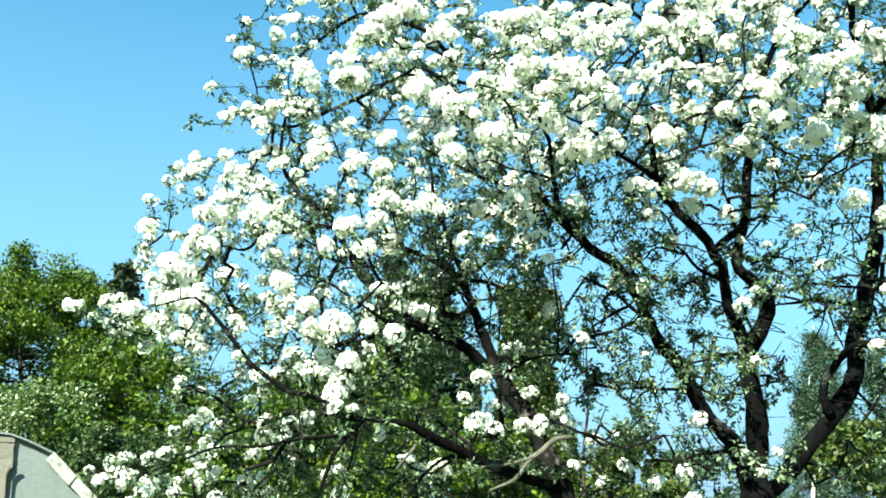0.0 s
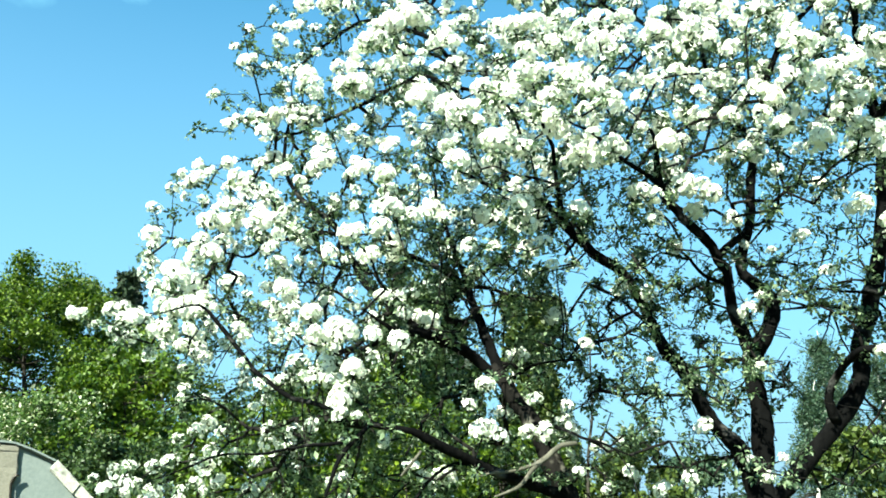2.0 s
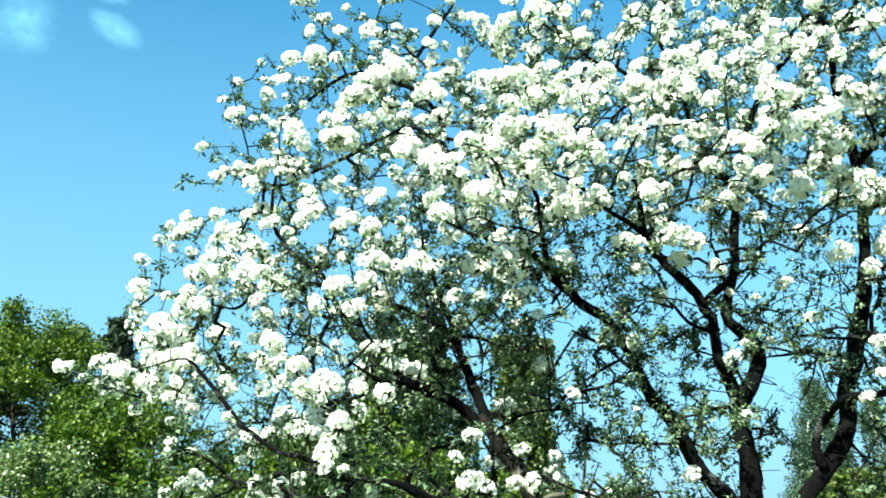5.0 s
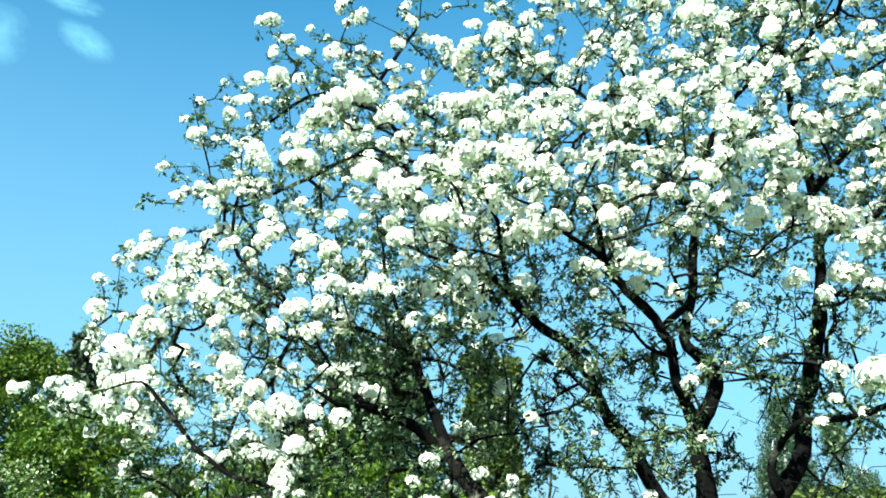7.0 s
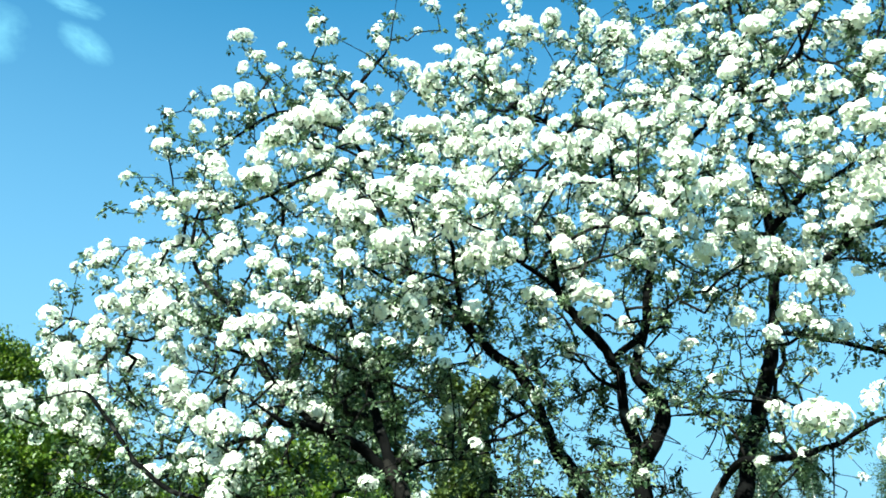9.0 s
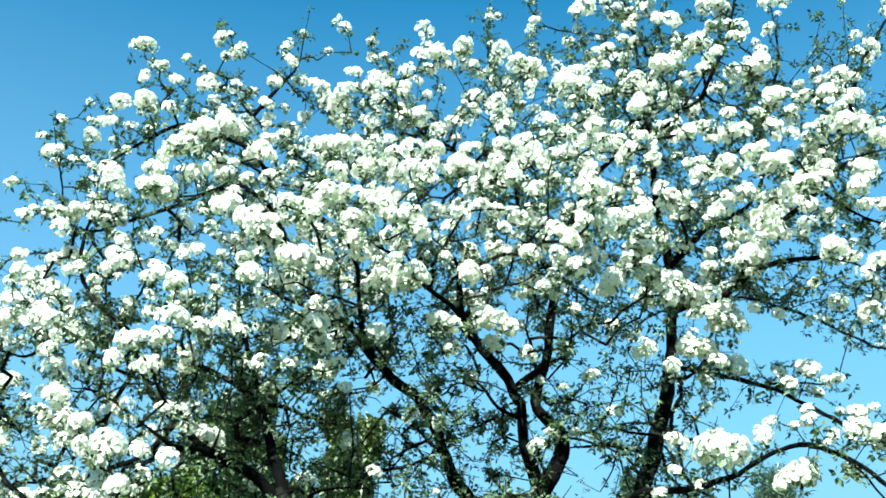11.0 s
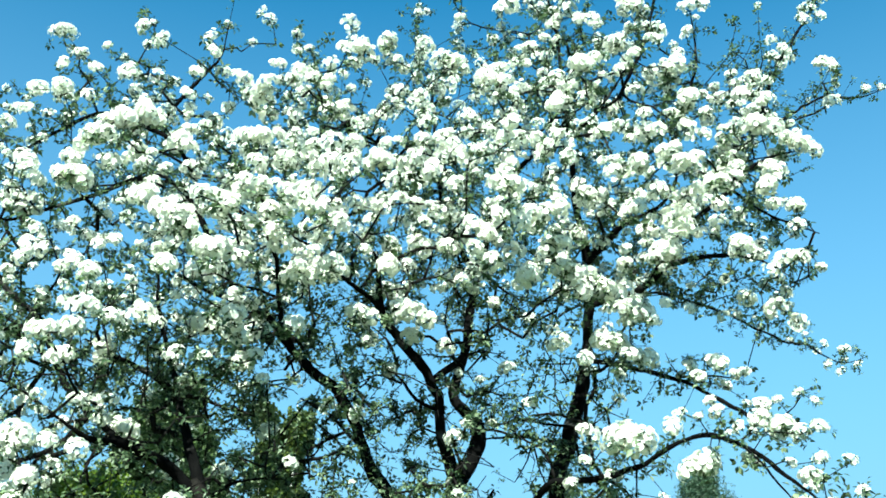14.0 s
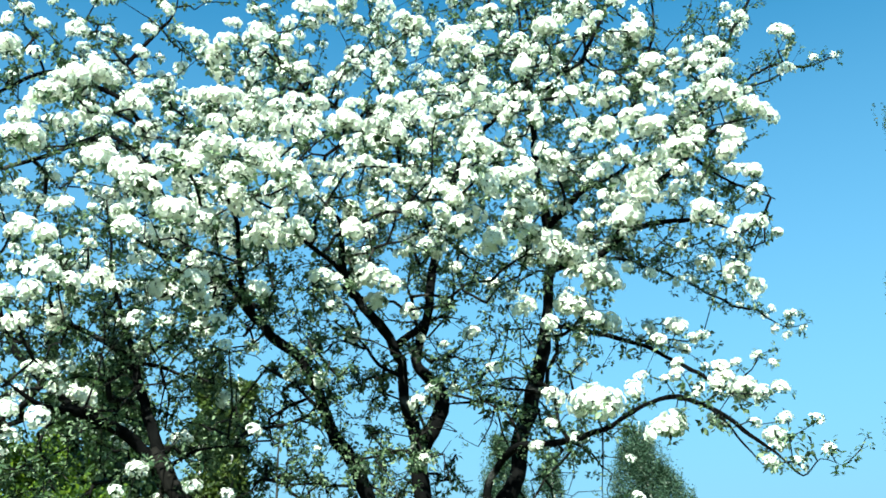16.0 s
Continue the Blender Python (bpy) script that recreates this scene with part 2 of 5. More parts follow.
LIMBS_A.append(limb((0.38, 4.85, 2.88, 0.0067), (0.24, 4.82, 2.91, 0.0052), (0.16, 4.80, 2.84, 0.0049), (0.11, 4.80, 2.88, 0.0043), (0.05, 4.80, 2.95, 0.0032)))
LIMBS_A.append(limb((0.70, 5.00, 2.42, 0.0374), (0.76, 5.00, 2.52, 0.0346), (0.80, 5.02, 2.63, 0.0349), (0.79, 5.03, 2.71, 0.0352), (0.75, 5.05, 2.78, 0.0325), (0.68, 5.05, 2.86, 0.0273), (0.67, 5.05, 2.95, 0.0259), (0.71, 5.05, 3.07, 0.0262), (0.74, 5.05, 3.18, 0.0248), (0.76, 5.08, 3.34, 0.0253), (0.78, 5.10, 3.48, 0.0240), (0.81, 5.10, 3.61, 0.0226), (0.85, 5.10, 3.73, 0.0196), (0.88, 5.00, 3.93, 0.0164), (0.98, 4.90, 4.14, 0.0148), (1.12, 4.80, 4.26, 0.0131), (1.23, 4.70, 4.36, 0.0114), (1.32, 4.60, 4.50, 0.0091)))
LIMBS_A.append(limb((0.54, 4.92, 2.91, 0.0237), (0.62, 4.97, 3.00, 0.0211), (0.71, 5.03, 3.09, 0.0184)))
LIMBS_A.append(limb((0.64, 5.00, 1.70, 0.0442), (0.61, 4.98, 1.82, 0.0416), (0.55, 4.95, 1.94, 0.0389), (0.46, 4.95, 2.07, 0.0365), (0.39, 4.95, 2.20, 0.0369), (0.33, 4.96, 2.33, 0.0345), (0.25, 4.98, 2.45, 0.0349), (0.19, 5.00, 2.59, 0.0324), (0.14, 5.00, 2.72, 0.0327), (0.08, 5.00, 2.81, 0.0299), (0.01, 4.95, 2.88, 0.0268), (-0.08, 4.90, 2.92, 0.0238), (-0.22, 4.85, 3.07, 0.0206), (-0.32, 4.80, 3.19, 0.0177), (-0.48, 4.70, 3.24, 0.0160), (-0.59, 4.65, 3.26, 0.0144), (-0.77, 4.60, 3.33, 0.0115), (-0.93, 4.50, 3.41, 0.0085)))
LIMBS_A.append(limb((-0.20, 4.85, 3.05, 0.0177), (-0.26, 4.70, 3.17, 0.0145), (-0.28, 4.50, 3.34, 0.0113), (-0.30, 4.30, 3.43, 0.0096), (-0.35, 4.20, 3.59, 0.0082), (-0.46, 4.10, 3.72, 0.0054)))
LIMBS_A.append(limb((0.68, 5.00, 1.69, 0.0469), (0.76, 5.00, 1.73, 0.0441), (0.87, 5.00, 1.85, 0.0443), (1.00, 5.03, 2.00, 0.0447), (1.13, 5.06, 2.15, 0.0452), (1.22, 5.10, 2.31, 0.0430), (1.24, 5.12, 2.49, 0.0425), (1.30, 5.15, 2.63, 0.0402), (1.35, 5.20, 2.77, 0.0378), (1.39, 5.22, 2.91, 0.0351), (1.43, 5.25, 3.05, 0.0357), (1.47, 5.28, 3.23, 0.0330), (1.49, 5.28, 3.40, 0.0301), (1.50, 5.28, 3.55, 0.0304), (1.50, 5.25, 3.68, 0.0271), (1.47, 5.20, 3.88, 0.0238), (1.42, 5.10, 3.98, 0.0236), (1.37, 5.00, 4.12, 0.0217), (1.33, 4.85, 4.22, 0.0196), (1.31, 4.70, 4.29, 0.0192), (1.38, 4.60, 4.37, 0.0159), (1.48, 4.50, 4.47, 0.0126), (1.59, 4.50, 4.66, 0.0096)))
LIMBS_A.append(limb((1.05, 5.00, 2.07, 0.0251), (1.01, 4.95, 2.18, 0.0222), (1.05, 4.90, 2.28, 0.0194), (1.10, 4.75, 2.35, 0.0196), (1.15, 4.65, 2.36, 0.0192), (1.24, 4.55, 2.35, 0.0162), (1.32, 4.45, 2.35, 0.0159), (1.40, 4.35, 2.37, 0.0143), (1.47, 4.30, 2.38, 0.0130), (1.52, 4.20, 2.42, 0.0115), (1.59, 4.10, 2.46, 0.0100), (1.68, 4.00, 2.45, 0.0098), (1.79, 3.95, 2.41, 0.0097), (1.86, 3.90, 2.35, 0.0096), (1.92, 3.85, 2.27, 0.0083), (1.99, 3.80, 2.19, 0.0070), (2.01, 3.70, 2.10, 0.0056), (2.01, 3.60, 2.08, 0.0044), (2.02, 3.50, 2.11, 0.0043), (2.04, 3.40, 2.06, 0.0031)))
LIMBS_A.append(limb((1.32, 4.45, 2.34, 0.0066), (1.38, 4.40, 2.30, 0.0052), (1.45, 4.40, 2.22, 0.0042)))
LIMBS_A.append(limb((1.43, 4.30, 2.37, 0.0041), (1.42, 4.30, 2.25, 0.0036), (1.41, 4.30, 2.07, 0.0030)))
LIMBS_A.append(limb((1.68, 4.00, 2.45, 0.0062), (1.77, 3.95, 2.42, 0.0056), (1.84, 3.90, 2.34, 0.0048), (1.92, 3.90, 2.23, 0.0043), (1.98, 3.90, 2.15, 0.0033)))
LIMBS_A.append(limb((1.46, 5.25, 3.16, 0.0164), (1.55, 5.20, 3.14, 0.0146), (1.70, 5.15, 3.09, 0.0129), (1.91, 5.10, 3.04, 0.0128), (2.02, 5.05, 2.97, 0.0111), (2.13, 5.00, 2.88, 0.0110), (2.22, 4.90, 2.79, 0.0092), (2.28, 4.80, 2.69, 0.0075), (2.37, 4.70, 2.75, 0.0059), (2.46, 4.70, 2.85, 0.0045)))
LIMBS_A.append(limb((1.95, 5.10, 3.04, 0.0080), (2.16, 5.20, 3.08, 0.0072), (2.28, 5.20, 3.07, 0.0053), (2.37, 5.20, 3.10, 0.0040)))
LIMBS_A.append(limb((1.50, 5.28, 3.51, 0.0236), (1.61, 5.20, 3.53, 0.0200), (1.72, 5.10, 3.54, 0.0198), (1.81, 5.00, 3.59, 0.0179), (1.87, 4.90, 3.63, 0.0161), (2.00, 4.80, 3.64, 0.0143), (2.16, 4.70, 3.63, 0.0126), (2.30, 4.60, 3.56, 0.0092), (2.40, 4.50, 3.42, 0.0060)))
LIMBS_A.append(limb((1.76, 5.10, 3.55, 0.0083), (2.11, 5.50, 3.68, 0.0089), (2.42, 5.80, 3.74, 0.0087), (2.66, 6.00, 3.76, 0.0086), (2.86, 6.10, 3.72, 0.0079), (3.16, 6.30, 3.69, 0.0082), (3.49, 6.60, 3.76, 0.0078), (3.78, 6.90, 3.77, 0.0072), (3.98, 7.00, 3.77, 0.0069), (4.21, 7.10, 3.85, 0.0061)))
LIMBS_A.append(limb((1.48, 5.20, 3.75, 0.0203), (1.57, 5.10, 3.84, 0.0201), (1.61, 5.00, 3.89, 0.0199), (1.67, 4.90, 3.90, 0.0163), (1.79, 4.80, 3.93, 0.0129), (1.87, 4.70, 4.03, 0.0096), (1.96, 4.70, 4.25, 0.0081)))
LIMBS_A.append(limb((1.81, 5.00, 3.59, 0.0163), (1.89, 4.95, 3.74, 0.0164), (1.97, 4.90, 3.84, 0.0164), (2.08, 4.80, 3.93, 0.0146), (2.22, 4.70, 4.05, 0.0129), (2.34, 4.70, 4.18, 0.0115), (2.47, 4.70, 4.25, 0.0099), (2.66, 4.70, 4.32, 0.0083)))
LIMBS_A.append(limb((2.22, 4.70, 4.03, 0.0097), (2.36, 4.70, 3.91, 0.0080), (2.52, 4.70, 3.85, 0.0064), (2.74, 4.80, 3.82, 0.0049)))
LIMBS_A.append(limb((2.25, 4.70, 4.06, 0.0097), (2.50, 5.00, 4.55, 0.0106), (2.79, 5.30, 5.04, 0.0115), (3.04, 5.60, 5.49, 0.0115), (3.37, 5.90, 5.98, 0.0110), (3.71, 6.20, 6.50, 0.0104), (4.16, 6.50, 7.23, 0.0092)))
LIMBS_A.append(limb((2.68, 5.20, 4.71, 0.0092), (3.29, 6.00, 5.37, 0.0099), (3.83, 6.40, 5.83, 0.0103), (4.26, 6.60, 5.98, 0.0097), (4.66, 6.70, 6.20, 0.0074)))
LIMBS_A.append(limb((1.98, 4.90, 4.46, 0.0103), (2.17, 5.10, 4.88, 0.0091), (2.30, 5.20, 5.31, 0.0076), (2.30, 5.20, 5.71, 0.0059)))
LIMBS_A.append(limb((1.29, 4.75, 4.49, 0.0116), (1.31, 4.90, 4.91, 0.0105), (1.32, 5.10, 5.42, 0.0093), (1.26, 5.20, 5.95, 0.0078)))
LIMBS_A.append(limb((1.54, 4.50, 4.47, 0.0112), (1.71, 4.50, 4.86, 0.0099), (1.88, 4.60, 5.37, 0.0077), (1.94, 4.60, 5.59, 0.0064)))
LIMBS_A.append(limb((0.81, 5.10, 3.62, 0.0146), (0.68, 5.30, 3.95, 0.0137), (0.60, 5.50, 4.44, 0.0110), (0.60, 5.70, 4.85, 0.0108), (0.59, 5.80, 5.18, 0.0104), (0.56, 5.90, 5.44, 0.0091), (0.49, 6.30, 5.96, 0.0080), (0.53, 6.80, 6.76, 0.0074)))
LIMBS_A.append(limb((0.59, 5.80, 5.16, 0.0080), (0.68, 5.80, 5.33, 0.0081), (0.77, 5.90, 5.70, 0.0067)))
LIMBS_A.append(limb((0.32, 5.20, 4.39, 0.0104), (0.16, 5.10, 4.46, 0.0103), (0.04, 5.00, 4.46, 0.0084), (-0.17, 5.00, 4.72, 0.0075), (-0.21, 5.10, 5.03, 0.0057)))
LIMBS_A.append(limb((0.60, 5.50, 4.42, 0.0110), (0.43, 5.30, 4.37, 0.0106), (0.30, 5.20, 4.41, 0.0104)))
LIMBS_A.append(limb((1.35, 5.13, 2.64, 0.0146), (1.21, 5.07, 2.65, 0.0093), (1.06, 5.02, 2.66, 0.0087), (0.91, 5.00, 2.64, 0.0072), (0.82, 5.00, 2.63, 0.0064)))
LIMBS_A.append(limb((1.38, 5.15, 2.74, 0.0118), (1.22, 5.10, 2.75, 0.0074), (1.04, 5.00, 2.75, 0.0058), (0.92, 5.00, 2.72, 0.0049)))
LIMBS_A.append(limb((1.09, 5.02, 2.65, 0.0046), (1.05, 5.00, 2.53, 0.0043), (0.98, 5.00, 2.42, 0.0034)))
LIMBS_A.append(limb((1.09, 5.02, 2.65, 0.0046), (1.11, 5.00, 2.51, 0.0043), (1.15, 5.00, 2.40, 0.0034)))
LIMBS_A.append(limb((0.17, 5.00, 2.59, 0.0133), (0.06, 5.05, 2.70, 0.0105), (-0.05, 5.10, 2.79, 0.0092), (-0.15, 5.10, 2.85, 0.0077)))
LIMBS_A.append(limb((0.10, 5.03, 2.66, 0.0089), (-0.00, 5.00, 2.61, 0.0074), (-0.09, 5.00, 2.55, 0.0059)))
LIMBS_A.append(limb((0.36, 4.93, 2.20, 0.0085), (0.18, 4.90, 2.20, 0.0065), (0.01, 4.90, 2.21, 0.0051)))
TRUNK_B = limb((-0.16, 4.82, -0.05, 0.155), (-0.17, 4.81, 0.15, 0.125), (-0.21, 4.80, 0.8, 0.1), (-0.26, 4.80, 1.62, 0.0652), (-0.29, 4.80, 1.75, 0.0603), (-0.36, 4.80, 1.91, 0.0499), (-0.44, 4.80, 2.07, 0.0421), (-0.51, 4.82, 2.17, 0.0397), (-0.58, 4.85, 2.29, 0.0375), (-0.64, 4.86, 2.35, 0.0319))
LIMBS_B = []
LIMBS_B.append(limb((-0.61, 4.86, 2.30, 0.0289), (-0.74, 4.80, 2.41, 0.0289), (-0.82, 4.70, 2.44, 0.0256), (-0.94, 4.60, 2.48, 0.0224), (-1.02, 4.50, 2.47, 0.0165), (-1.08, 4.40, 2.48, 0.0135), (-1.17, 4.30, 2.53, 0.0107)))
LIMBS_B.append(limb((-0.58, 4.86, 2.28, 0.0260), (-0.64, 4.90, 2.44, 0.0265), (-0.67, 4.92, 2.52, 0.0252), (-0.71, 4.95, 2.64, 0.0240), (-0.75, 5.00, 2.74, 0.0214), (-0.80, 5.05, 2.87, 0.0186), (-0.86, 5.10, 3.03, 0.0158), (-0.91, 5.10, 3.18, 0.0128), (-0.96, 5.10, 3.34, 0.0113), (-0.99, 5.10, 3.51, 0.0098), (-1.03, 5.10, 3.76, 0.0066)))
LIMBS_B.append(limb((-0.79, 5.05, 2.82, 0.0186), (-0.90, 5.00, 2.91, 0.0170), (-1.02, 4.95, 2.97, 0.0154), (-1.14, 4.90, 3.01, 0.0123), (-1.25, 4.85, 3.06, 0.0092)))
LIMBS_B.append(limb((-0.94, 4.60, 2.48, 0.0168), (-1.11, 4.75, 2.63, 0.0176), (-1.25, 4.85, 2.75, 0.0181), (-1.32, 4.90, 2.82, 0.0184), (-1.38, 4.90, 2.94, 0.0185), (-1.46, 4.90, 3.09, 0.0187), (-1.53, 4.90, 3.19, 0.0173), (-1.63, 4.90, 3.28, 0.0142), (-1.73, 4.90, 3.37, 0.0112), (-1.81, 4.90, 3.54, 0.0097), (-1.81, 4.90, 3.82, 0.0082), (-1.79, 4.90, 4.15, 0.0066)))
LIMBS_B.append(limb((-1.46, 4.90, 3.11, 0.0140), (-1.61, 4.88, 3.12, 0.0125), (-1.76, 4.85, 3.08, 0.0109), (-1.87, 4.80, 3.03, 0.0093), (-1.97, 4.80, 2.98, 0.0077), (-2.09, 4.70, 2.99, 0.0061)))
LIMBS_B.append(limb((-0.82, 4.90, 4.06, 0.0115), (-0.95, 4.90, 4.25, 0.0117), (-1.06, 4.90, 4.32, 0.0134), (-1.27, 4.90, 4.41, 0.0136), (-1.45, 4.90, 4.41, 0.0102), (-1.61, 4.90, 4.28, 0.0088), (-1.77, 4.90, 4.17, 0.0074), (-2.01, 4.90, 4.14, 0.0061)))
LIMBS_B.append(limb((-1.08, 4.90, 4.33, 0.0118), (-1.00, 4.90, 4.46, 0.0108), (-0.91, 4.90, 4.61, 0.0102), (-0.81, 4.90, 4.75, 0.0086), (-0.75, 4.90, 4.86, 0.0069), (-0.72, 4.90, 5.09, 0.0049)))
LIMBS_B.append(limb((-1.59, 4.90, 3.80, 0.0098), (-1.43, 4.90, 3.87, 0.0115), (-1.20, 4.90, 3.98, 0.0132), (-1.01, 4.90, 4.04, 0.0132), (-0.83, 4.90, 3.90, 0.0146), (-0.66, 4.95, 3.64, 0.0161), (-0.53, 5.00, 3.38, 0.0175)))
LIMBS_B.append(limb((-1.59, 4.90, 3.80, 0.0098), (-1.78, 4.90, 3.73, 0.0085), (-1.93, 4.90, 3.80, 0.0066), (-1.99, 4.90, 3.99, 0.0060), (-2.06, 4.90, 4.21, 0.0051), (-2.12, 4.90, 4.43, 0.0038)))
LIMBS_B.append(limb((-0.29, 4.75, 1.71, 0.0298), (-0.41, 4.65, 1.74, 0.0267), (-0.55, 4.50, 1.79, 0.0247), (-0.67, 4.40, 1.84, 0.0231), (-0.79, 4.30, 1.90, 0.0215), (-0.87, 4.20, 1.93, 0.0199), (-0.96, 4.15, 1.97, 0.0148), (-1.08, 4.10, 1.99, 0.0147), (-1.19, 4.05, 2.01, 0.0122), (-1.31, 4.00, 2.06, 0.0109), (-1.41, 4.00, 2.09, 0.0110), (-1.52, 4.00, 2.16, 0.0111), (-1.60, 4.00, 2.22, 0.0112), (-1.67, 4.00, 2.31, 0.0100), (-1.74, 4.00, 2.40, 0.0101), (-1.81, 4.00, 2.47, 0.0089), (-1.91, 4.00, 2.51, 0.0064), (-2.07, 3.90, 2.45, 0.0050), (-2.23, 3.90, 2.42, 0.0038)))
LIMBS_B.append(limb((-1.08, 4.10, 1.99, 0.0123), (-1.13, 4.00, 1.90, 0.0120), (-1.17, 3.95, 1.83, 0.0106), (-1.21, 3.90, 1.71, 0.0092), (-1.23, 3.90, 1.62, 0.0069)))
LIMBS_B.append(limb((-1.13, 4.00, 1.90, 0.0072), (-1.26, 3.95, 1.88, 0.0071), (-1.39, 3.90, 1.86, 0.0071), (-1.52, 3.85, 1.84, 0.0058), (-1.66, 3.85, 1.83, 0.0047), (-1.83, 3.80, 1.77, 0.0042), (-2.00, 3.80, 1.72, 0.0035)))
LIMBS_B.append(limb((-0.67, 4.40, 1.84, 0.0103), (-0.79, 4.35, 1.82, 0.0076), (-0.89, 4.30, 1.73, 0.0075), (-0.94, 4.30, 1.64, 0.0062)))
LIMBS_B.append(limb((-0.55, 4.83, 2.27, 0.0115), (-0.43, 4.75, 2.33, 0.0085), (-0.34, 4.70, 2.34, 0.0056), (-0.23, 4.70, 2.36, 0.0042)))
LIMBS_B.append(limb((-0.44, 4.80, 2.06, 0.0112), (-0.31, 4.60, 2.02, 0.0080), (-0.21, 4.50, 1.97, 0.0065), (-0.09, 4.40, 1.92, 0.0051), (0.06, 4.30, 1.85, 0.0039)))

# Half-bare pale branches on the leaning trunk
PALE_LIMBS = [
    limb((-0.21, 4.50, 1.93, 0.0117), (-0.28, 4.48, 1.92, 0.0116), (-0.34, 4.46, 1.87, 0.0116), (-0.39, 4.45, 1.83, 0.0115), (-0.43, 4.43, 1.78, 0.0107), (-0.48, 4.42, 1.73, 0.0091), (-0.58, 4.40, 1.69, 0.0076)),
    limb((-0.38, 4.45, 1.84, 0.0082), (-0.49, 4.42, 1.80, 0.0072), (-0.57, 4.40, 1.79, 0.0061), (-0.65, 4.40, 1.78, 0.0051)),
    limb((-0.87, 4.15, 1.87, 0.0069), (-0.90, 4.12, 1.82, 0.0063), (-0.94, 4.10, 1.76, 0.0053))]

# The crown's outline, seen square on: across and height; its rising side, then its falling side
OUTLINE = np.array([
    (-2.80, 1.61), (-2.83, 1.82), (-2.50, 1.94), (-2.52, 2.09), (-2.30, 2.24), (-2.03, 2.32), (-2.12, 2.44), (-2.33, 2.40),
    (-2.58, 2.43), (-2.87, 2.57), (-3.06, 2.72), (-2.88, 2.83), (-2.67, 2.80), (-2.76, 3.02), (-2.72, 3.25), (-2.57, 3.33),
    (-2.53, 3.56), (-2.32, 3.67), (-2.06, 3.72), (-2.19, 3.87), (-2.07, 3.99), (-1.98, 4.17), (-2.15, 4.30), (-1.92, 4.40),
    (-2.00, 4.36), (-1.80, 4.59), (-1.68, 4.81), (-1.38, 4.91), (-1.12, 4.80), (-0.90, 4.81), (-0.76, 4.89), (-0.62, 4.82),
    (-0.63, 4.79), (-0.50, 4.99), (-0.26, 5.04), (-0.05, 5.08), (0.30, 5.12), (0.55, 5.10), (0.70, 5.30), (0.88, 5.43),
    (1.03, 5.33), (1.19, 5.64), (1.46, 5.68)])
OUTLINE = np.vstack([OUTLINE, [
    (1.63, 5.48), (1.77, 5.73), (2.02, 5.56), (1.99, 5.28), (2.19, 5.34), (2.28, 4.99), (2.47, 5.27), (2.71, 5.47),
    (2.87, 5.34), (2.78, 5.02), (2.90, 4.73), (2.97, 4.49), (2.73, 4.30), (2.78, 4.09), (2.81, 3.83), (2.87, 3.61),
    (2.73, 3.40), (2.54, 3.26), (2.33, 3.45), (2.11, 3.55), (1.81, 3.51), (1.60, 3.43), (1.79, 3.28), (1.82, 3.12),
    (2.12, 3.10), (2.26, 3.02), (1.90, 2.94), (1.76, 2.83), (1.48, 2.85), (1.45, 3.14), (1.31, 3.27), (1.17, 3.00),
    (0.86, 3.12), (0.55, 3.37), (0.12, 3.22), (-0.04, 2.91), (-0.11, 2.85), (-0.18, 2.60), (-0.10, 2.36), (-0.28, 2.16),
    (-0.08, 1.96), (0.16, 1.76), (0.15, 1.63)]])
# Where the crown is whitest: across, height, width
RICH = np.array([
    (-0.63, 3.83, 0.36), (1.30, 3.80, 0.33), (0.24, 4.27, 0.18), (-2.37, 2.85, 0.24), (-1.46, 2.57, 0.24), (1.82, 4.01, 0.30), (1.54, 3.53, 0.21), (0.32, 3.49, 0.24), (-0.04, 3.93, 0.33)])
# Thin spots in the crown: across, height, width, emptiness
GAPS = [
    (-1.54, 4.20, 0.17, 0.90), (-1.55, 3.80, 0.14, 0.80), (-1.94, 2.65, 0.17, 0.85), (-1.41, 2.73, 0.14, 0.70), (-1.73, 2.50, 0.12, 0.70), (-0.66, 2.68, 0.14, 0.80),
    (0.07, 2.84, 0.24, 0.80), (0.03, 3.41, 0.17, 0.70), (0.14, 2.85, 0.24, 0.70), (0.93, 3.39, 0.12, 0.60), (1.07, 2.72, 0.18, 0.70), (-1.18, 4.29, 0.12, 0.80),
    (-0.08, 4.85, 0.12, 0.80), (-0.92, 4.43, 0.10, 0.70), (-0.69, 4.27, 0.14, 0.50), (0.28, 4.43, 0.15, 0.40), (2.21, 4.61, 0.12, 0.60), (2.07, 5.24, 0.12, 0.50),
    (-2.04, 2.94, 0.12, 0.50), (-1.63, 3.33, 0.12, 0.40), (-2.50, 3.20, 0.09, 0.30)]
